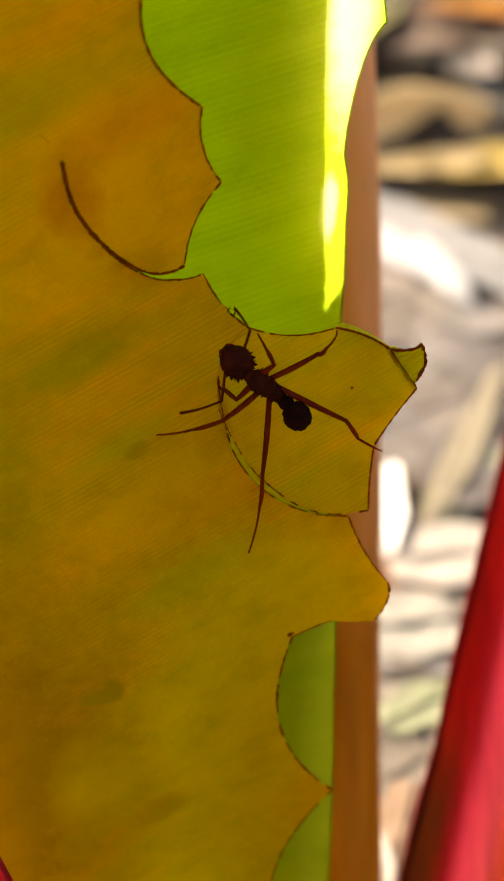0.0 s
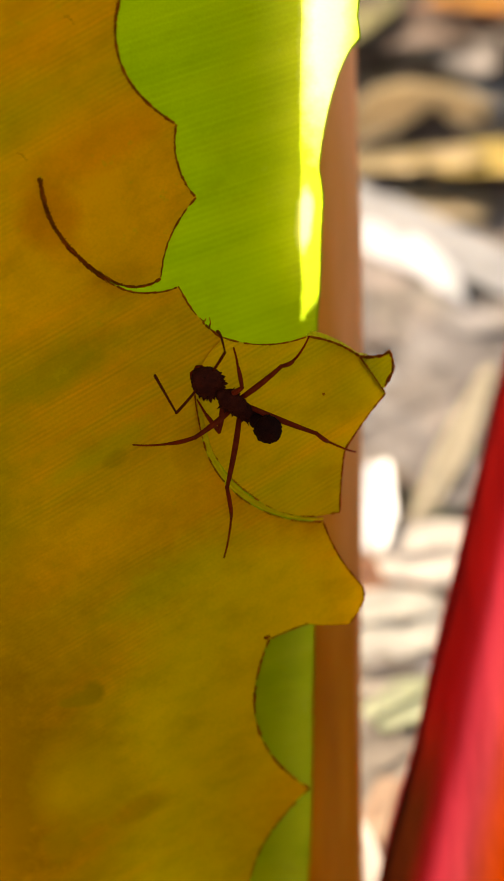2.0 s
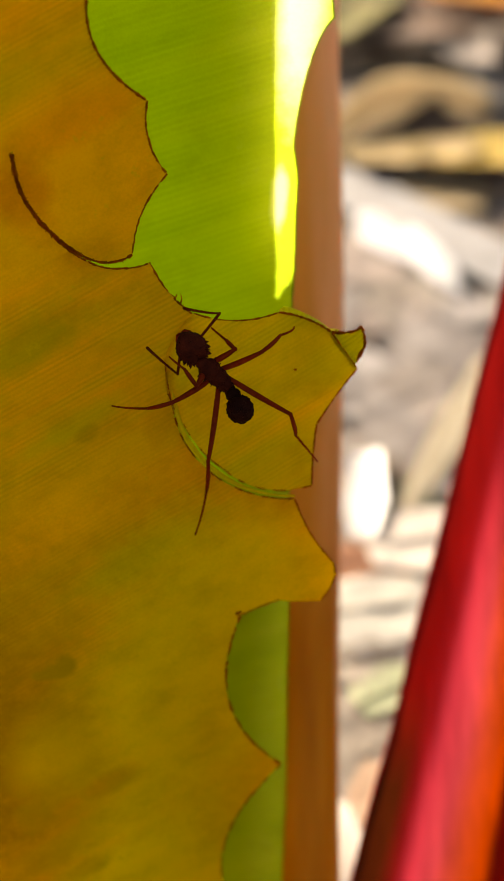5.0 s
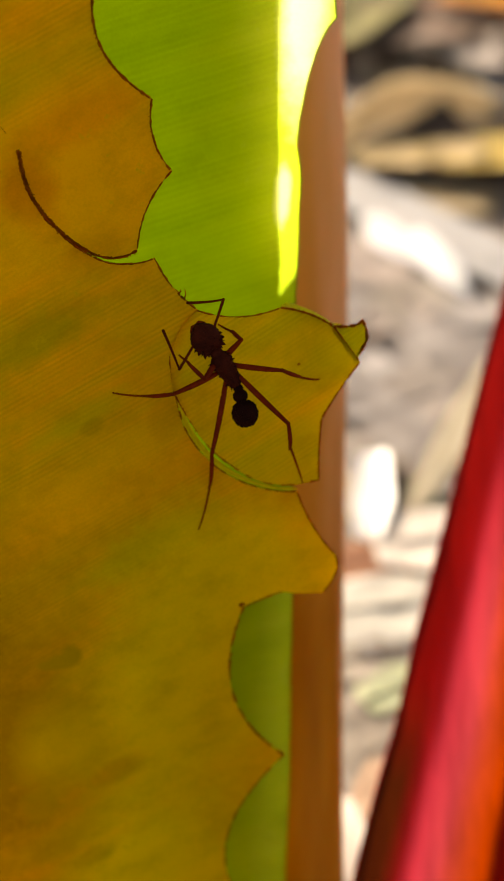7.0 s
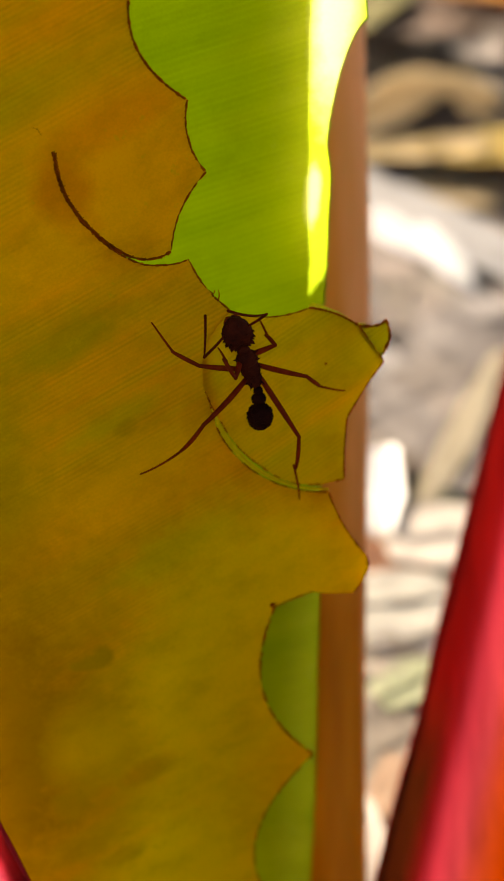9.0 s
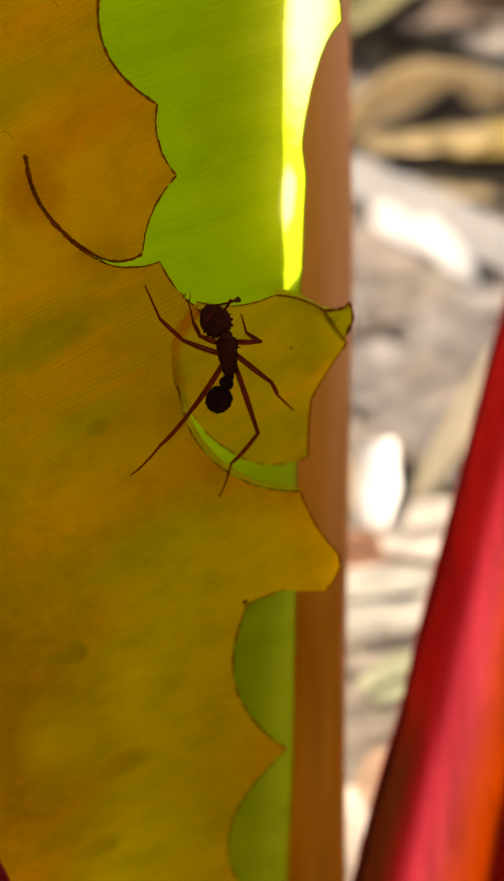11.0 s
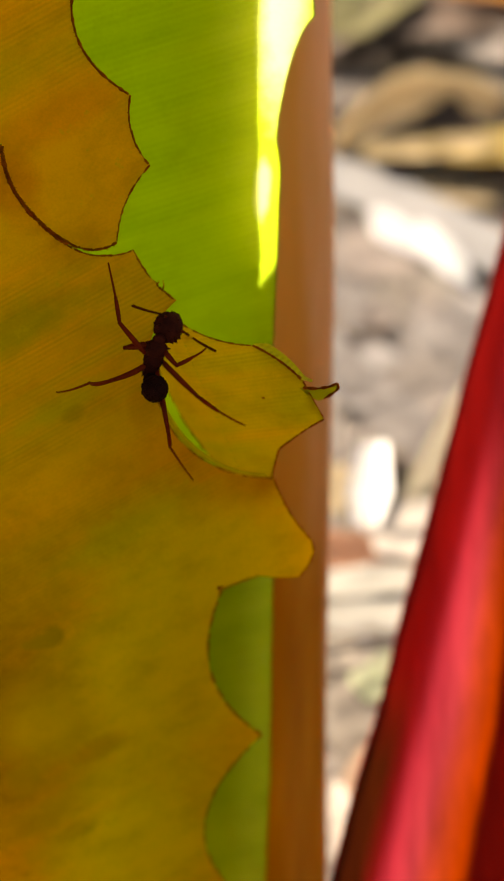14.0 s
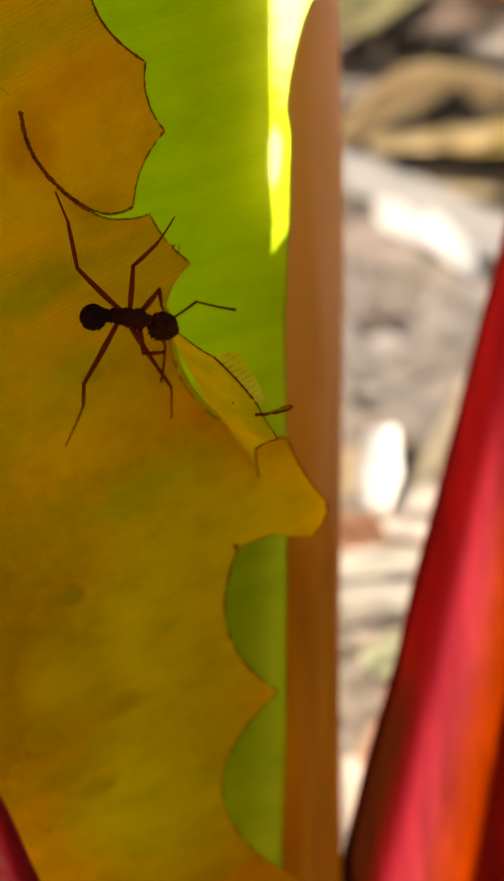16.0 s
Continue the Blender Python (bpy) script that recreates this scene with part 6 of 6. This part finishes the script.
    walk(legs['r3'][0], [(0, mm(-0.62, -0.36, -0.28, 0, -32.8, -168.8)), (0.5, mm(-0.62, -0.36, -0.28, 0, -34.1, -164.4)), (1, mm(-0.62, -0.36, -0.28, 0, -33.8, -162.1)), (1.5, mm(-0.62, -0.36, -0.28, 0, 2.2, -172.6)), (2, mm(-0.62, -0.36, -0.28, 0, -35, -158.3)), (2.5, mm(-0.62, -0.36, -0.28, 0, -34.1, -164.8)), (3, mm(-0.62, -0.36, -0.28, 0, -45.2, -167.9)), (3.5, mm(-0.62, -0.36, -0.28, 0, -37.1, -166.4)), (4, mm(-0.62, -0.36, -0.28, 0, -38.6, -149.6)), (4.5, mm(-0.62, -0.36, -0.28, 0, -32, -167.7)), (5, mm(-0.62, -0.36, -0.28, 0, -34.6, -164)), (7.5, mm(-0.62, -0.36, -0.28, 0, -35.7, -165.4)), (8, mm(-0.62, -0.36, -0.28, 0, -35.9, -172.7)), (8.5, mm(-0.62, -0.36, -0.28, 0, -30.8, -168.8)), (11, mm(-0.62, -0.36, -0.28, 0, -22.6, -169.5)), (11.5, mm(-0.62, -0.36, -0.28, 0, -20.4, -168.6)), (12, mm(-0.62, -0.36, -0.28, 0, -29.5, -166)), (12.5, mm(-0.62, -0.36, -0.28, 0, -30.1, -164.4)), (13, mm(-0.62, -0.36, -0.28, 0, -24.1, -163.5)), (13.5, mm(-0.62, -0.36, -0.28, 0, -46, -163.5)), (14, mm(-0.62, -0.36, -0.28, 0, -46.8, -155.6)), (14.5, mm(-0.62, -0.36, -0.28, 0, -46.1, -149.3)), (15, mm(-0.62, -0.36, -0.28, 0, -40, -160)), (15.5, mm(-0.62, -0.36, -0.28, 0, -37.9, -133.6)), (16, mm(-0.62, -0.36, -0.28, 0, -24.1, -113.2))])
    walk(legs['r3'][1], [(0, mm(4.88, -0, -0, -42.9, 69.2, -63.9)), (0.5, mm(4.88, 0, -0, -52.2, 63.5, -82.9)), (1, mm(4.88, 0, -0, -69, 70.6, -97)), (1.5, mm(4.88, 0, -0, -6.5, -74.2, 60.9)), (2, mm(4.88, 0, -0, -73.3, 75.2, -93.8)), (2.5, mm(4.88, 0, 0, -25.2, 70.3, -36.2)), (3, mm(4.88, 0, 0, -101.6, 75.2, -116.9)), (3.5, mm(4.88, 0, 0, -39.2, 67.8, -56.1)), (4, mm(4.88, 0, -0, -44.6, 65.5, -64.4)), (4.5, mm(4.88, 0, 0, -14.1, 59.9, -23.6)), (5, mm(4.88, 0, 0, -55.5, 64.5, -86.1)), (7.5, mm(4.88, 0, -0, -45, 68.2, -65.1)), (8, mm(4.88, 0, -0, -44.7, 72.3, -61)), (8.5, mm(4.88, -0, 0, -27.1, 64.6, -44.3)), (11, mm(4.88, 0, 0, -22.5, 41.9, -60.9)), (11.5, mm(4.88, -0, 0, -23.5, 53.2, -60.7)), (12, mm(4.88, 0, 0, -37.2, 62.1, -65.3)), (12.5, mm(4.88, 0, 0, -45.9, 73.6, -65.5)), (13, mm(4.88, 0, 0, -26.1, 56.6, -56.2)), (13.5, mm(4.88, 0, 0, 133.6, 84.7, 137.4)), (14, mm(4.88, -0, 0, 171.6, 77.3, 173.5)), (14.5, mm(4.88, 0, -0, 161.5, 69.5, 168.8)), (15, mm(4.88, 0, -0, 81.7, 73, 102.6)), (15.5, mm(4.88, -0, 0, 73.3, 64.7, 106.9)), (16, mm(4.88, 0, 0, 32, 67, 58.1))])
    walk(legs['r3'][2], [(0, mm(5.4, -1.06, -3.1, -11.1, 64.8, -17.4)), (0.5, mm(5.06, -1.47, -2.97, -19.1, 69.4, -27.8)), (1, mm(4.74, -1.1, -3.13, 0.2, 59.5, 0.4)), (1.5, mm(5.32, 0.79, 3.2, 0.2, 57.2, -3.2)), (2, mm(4.82, -0.84, -3.21, -13.5, 62.4, -20.9)), (2.5, mm(5.78, -0.66, -3.13, -3.4, 63.7, -5.3)), (3, mm(4.49, -0.76, -3.21, 1.2, 77.3, 1.4)), (3.5, mm(5.58, -1.04, -3.08, 1.3, 75.5, 1.7)), (4, mm(5.47, -1.24, -3.02, 27.8, 84.6, 30.9)), (4.5, mm(6.4, -0.67, -2.87, -7.6, 68.2, -11.6)), (5, mm(4.97, -1.43, -3, -20.9, 50.3, -36.2)), (7.5, mm(5.4, -1.12, -3.08, -23.2, 49.5, -39.6)), (8, mm(5.37, -0.88, -3.16, -22.3, 60.8, -34.8)), (8.5, mm(5.9, -0.99, -3, -13.4, 46.8, -25.5)), (11, mm(6.08, -2.16, -2.22, -14.9, 40.6, -38.4)), (11.5, mm(5.85, -1.73, -2.66, -12.2, 23.7, -37)), (12, mm(5.52, -1.41, -2.94, -12.3, 47.1, -24)), (12.5, mm(5.26, -0.85, -3.19, -9.4, 39.3, -18.6)), (13, mm(5.89, -1.52, -2.77, -6.8, 36.6, -16.4)), (13.5, mm(4.65, 0.21, -3.31, 26.3, 72, 32.8)), (14, mm(4.15, 0.08, -3.24, 27.4, 49, 38.7)), (14.5, mm(3.73, 0.23, -3.11, 34.5, 37.1, 51.8)), (15, mm(4.66, 0.95, -3.18, 8.8, 63.8, 12.5)), (15.5, mm(4.46, 1.36, -3, 15.4, 49.2, 24.8)), (16, mm(5.56, 1.1, -3.06, 3.5, 23.4, 8.5))])
    walk(antennae['al'][0], [(0, mm(2.79, 0.41, 0.24, 0, -12.5, 116.4)), (0.5, mm(2.78, 0.45, 0.26, 0, -25.1, 108.6)), (1, mm(2.77, 0.48, 0.25, 0, -33.4, 110.5)), (1.5, mm(2.8, 0.35, 0.23, 0, -7.5, 100.8)), (2, mm(2.71, 0.65, 0.24, 0, -20.4, 81.7)), (2.5, mm(2.78, 0.44, 0.26, 0, -0.8, 71.5)), (3, mm(2.84, 0.12, 0.25, 0, -6.2, 87.5)), (3.5, mm(2.82, 0.23, 0.26, 0, -10, 81.7)), (4, mm(2.75, 0.55, 0.26, 0, -0.2, 79.5)), (4.5, mm(2.75, 0.53, 0.26, 0, -4.6, 89.5)), (5, mm(2.79, 0.4, 0.27, 0, 34.6, 132.2)), (7.5, mm(2.6, 0.86, 0.25, 0, -33.4, 106)), (8, mm(2.71, 0.64, 0.26, 0, -34.9, 103.7)), (8.5, mm(2.73, 0.59, 0.26, 0, 3.1, 125.2)), (11, mm(2.17, 1.32, 0.22, 0, -36.9, -29)), (11.5, mm(2.6, 0.2, 0.22, 0, 2, -42)), (12, mm(2.5, 1.01, 0.22, 0, -52, 37.4)), (12.5, mm(2.56, 0.92, 0.23, 0, -51.8, 37.8)), (13, mm(2.52, 0.97, 0.21, 0, -39.8, 57.7)), (13.5, mm(2.83, 0.19, 0.19, 0, 78.8, 130)), (14, mm(2.84, 0.02, 0.2, 0, 82.6, -133.2)), (14.5, mm(2.84, -0.13, 0.18, 0, 60.6, -68.5)), (15, mm(2.83, 0.2, 0.22, 0, 0.1, 23.4)), (15.5, mm(2.83, 0.23, 0.14, 0, 2.5, 48.8)), (16, mm(2.81, 0.33, 0.11, 0, -0.4, 44.3))])
    walk(antennae['al'][1], [(0, mm(2, 0, -0, -11.8, 21, -65.5)), (0.5, mm(2, 0, 0, -16.8, -7, -138.1)), (1, mm(2, 0, 0, -23.9, -0.1, -137.8)), (1.5, mm(2, 0, -0, -7.6, 6.7, -90.6)), (2, mm(2, 0, 0, -19.9, 8.2, -108.1)), (2.5, mm(2, -0, 0, -0.8, 12.1, -80.8)), (3, mm(2, 0, 0, -6.3, 13.5, -89.4)), (3.5, mm(2, 0, 0, -6.4, 4.5, -141.4)), (4, mm(2, 0, 0, -0.1, 6.5, -147.2)), (4.5, mm(2, 0, -0, -2.9, 6.8, -141.1)), (5, mm(2, 0, -0, 26.7, 19.2, -127.9)), (7.5, mm(2, -0, -0, -30.7, -4.1, -113.4)), (8, mm(2, 0, 0, -34.9, 5.1, -100.8)), (8.5, mm(2, 0, 0, 2, 14.9, -141.6)), (11, mm(2, 0, -0, -60, 51.1, -113.2)), (11.5, mm(2, 0, 0, 0, 4, 96)), (12, mm(2, 0, 0, 69.6, 32.9, 151.7)), (12.5, mm(2, -0, 0, 71.9, 35.4, 135.6)), (13, mm(2, 0, -0, 70.9, 52.4, 124.2)), (13.5, mm(2, 0, -0, 100.8, -43.9, -116.8)), (14, mm(2, 0, 0, 53.6, 38.4, -133.9)), (14.5, mm(2, 0, 0, -39.7, 20.5, 138.9)), (15, mm(2, 0, 0, 0.1, -15.5, -93.4)), (15.5, mm(2, 0, 0, 2.4, -14.6, -71.1)), (16, mm(2, 0, 0, -0.3, -10.8, -45.8))])
    walk(antennae['ar'][0], [(0, mm(2.5, -1, 0.24, 0, -41.7, -61.1)), (0.5, mm(2.52, -0.97, 0.26, 0, 8.2, -53.9)), (1, mm(2.54, -0.94, 0.25, 0, -46.8, -26.3)), (1.5, mm(2.46, -1.05, 0.23, 0, -54.4, -77.6)), (2, mm(2.64, -0.79, 0.24, 0, -39.3, -71.7)), (2.5, mm(2.52, -0.97, 0.26, 0, 4.2, -76.5)), (3, mm(2.29, -1.22, 0.25, 0, -57.6, -69.5)), (3.5, mm(2.38, -1.14, 0.26, 0, 6.7, -75.1)), (4, mm(2.58, -0.88, 0.26, 0, -53.9, -71.1)), (4.5, mm(2.57, -0.9, 0.26, 0, 9.8, -46.9)), (5, mm(2.49, -1.01, 0.27, 0, 1.6, -86.4)), (7.5, mm(2.74, -0.57, 0.25, 0, 3.1, -47.2)), (8, mm(2.63, -0.8, 0.26, 0, 3.1, -65.4)), (8.5, mm(2.6, -0.84, 0.26, 0, -34.9, -67.7)), (11, mm(2.84, 0.04, 0.22, 0, -58.3, -18.4)), (11.5, mm(2.83, -0.17, 0.22, 0, -67.6, -53.2)), (12, mm(2.79, -0.4, 0.22, 0, -66.2, 24.9)), (12.5, mm(2.76, -0.51, 0.23, 0, -59.4, -42)), (13, mm(2.78, -0.45, 0.21, 0, -61.8, -50.2)), (13.5, mm(2.35, -1.17, 0.19, 0, 63.3, -83.6)), (14, mm(2.22, -1.28, 0.2, 0, 62.5, -116.9)), (14.5, mm(2.1, -1.37, 0.18, 0, 55.7, -87)), (15, mm(2.36, -1.16, 0.22, 0, -12.9, -114.7)), (15.5, mm(2.38, -1.14, 0.14, 0, 57.7, -28.1)), (16, mm(2.45, -1.07, 0.11, 0, 64, -62.5))])
    walk(antennae['ar'][1], [(0, mm(2, 0, -0, 120.2, 64, 150.2)), (0.5, mm(2, -0, -0, -7.1, -30.7, 51.2)), (1, mm(2, 0, 0, -2.4, -14.2, -177.2)), (1.5, mm(2, -0, -0, 98.1, 42, 153.2)), (2, mm(2, 0, 0, 140.5, 66.3, 161.8)), (2.5, mm(2, 0, 0, 5.4, 43, -66.4)), (3, mm(2, -0, 0, 112.4, 45.5, 152.7)), (3.5, mm(2, 0, 0, -5.9, -32.5, 134.7)), (4, mm(2, 0, 0, 67.1, 29.2, 149)), (4.5, mm(2, 0, 0, -11.2, -34.9, 76.1)), (5, mm(2, 0, 0, -1.5, -22.5, 117.4)), (7.5, mm(2, 0, 0, -3.2, -22, 110.3)), (8, mm(2, -0, 0, -3.3, 28.7, 113.3)), (8.5, mm(2, -0, -0, 35.9, -20.7, 95.4)), (11, mm(2, 0, 0, -70.6, 26.7, -156.5)), (11.5, mm(2, 0, 0, -64.2, 9.2, -145.5)), (12, mm(2, 0, 0, -43, -24.8, -138.3)), (12.5, mm(2, 0, 0, -58.8, 29.3, -80.4)), (13, mm(2, 0, 0, -64.4, 15.4, -138.3)), (13.5, mm(2, 0, 0, 133.4, -70.2, -142.5)), (14, mm(2, -0, 0, -143.9, -59.8, 157)), (14.5, mm(2, 0, -0, 91.2, -45.2, -134.3)), (15, mm(2, 0, -0, 15.6, 48.8, 64.1)), (15.5, mm(2, 0, 0, -169, -75.5, 171.1)), (16, mm(2, 0, -0, 97.6, -64.1, -112))])
    walk(fragment_lip, [(t, Matrix.Translation(LIP_FOOT) @ Matrix.Rotation(radians(a), 4, LIP_WAY) @ Matrix.Rotation(radians(b), 4, LIP_TURN) @ Matrix.Translation(-LIP_FOOT))
                        for t, a, b in ((0, 0, 0), (12.5, 0, 0), (13, -6, 15), (13.5, -20, 34), (14, -28, 44), (14.5, -36, 50), (15, -46, 64), (15.5, -54, 68), (16, -58, 70))])
    walk(fragment_margin, [(t, Matrix.Translation(MARGIN_FOOT) @ Matrix.Rotation(radians(a), 4, MARGIN_WAY) @ Matrix.Translation(-MARGIN_FOOT)) for t, a in ((0, 0), (12.5, 0), (13, -6), (13.5, -19), (14.5, -28), (15, -20), (16, -5))])
    walk(fragment_side, [(t, Matrix.Rotation(radians(a), 4, FOLD_WAY)) for t, a in ((0, 0), (12.5, 0), (13, 4), (13.5, 13), (14, 19), (14.5, 23), (15, 26), (15.5, 23), (16, 27))])


motions()
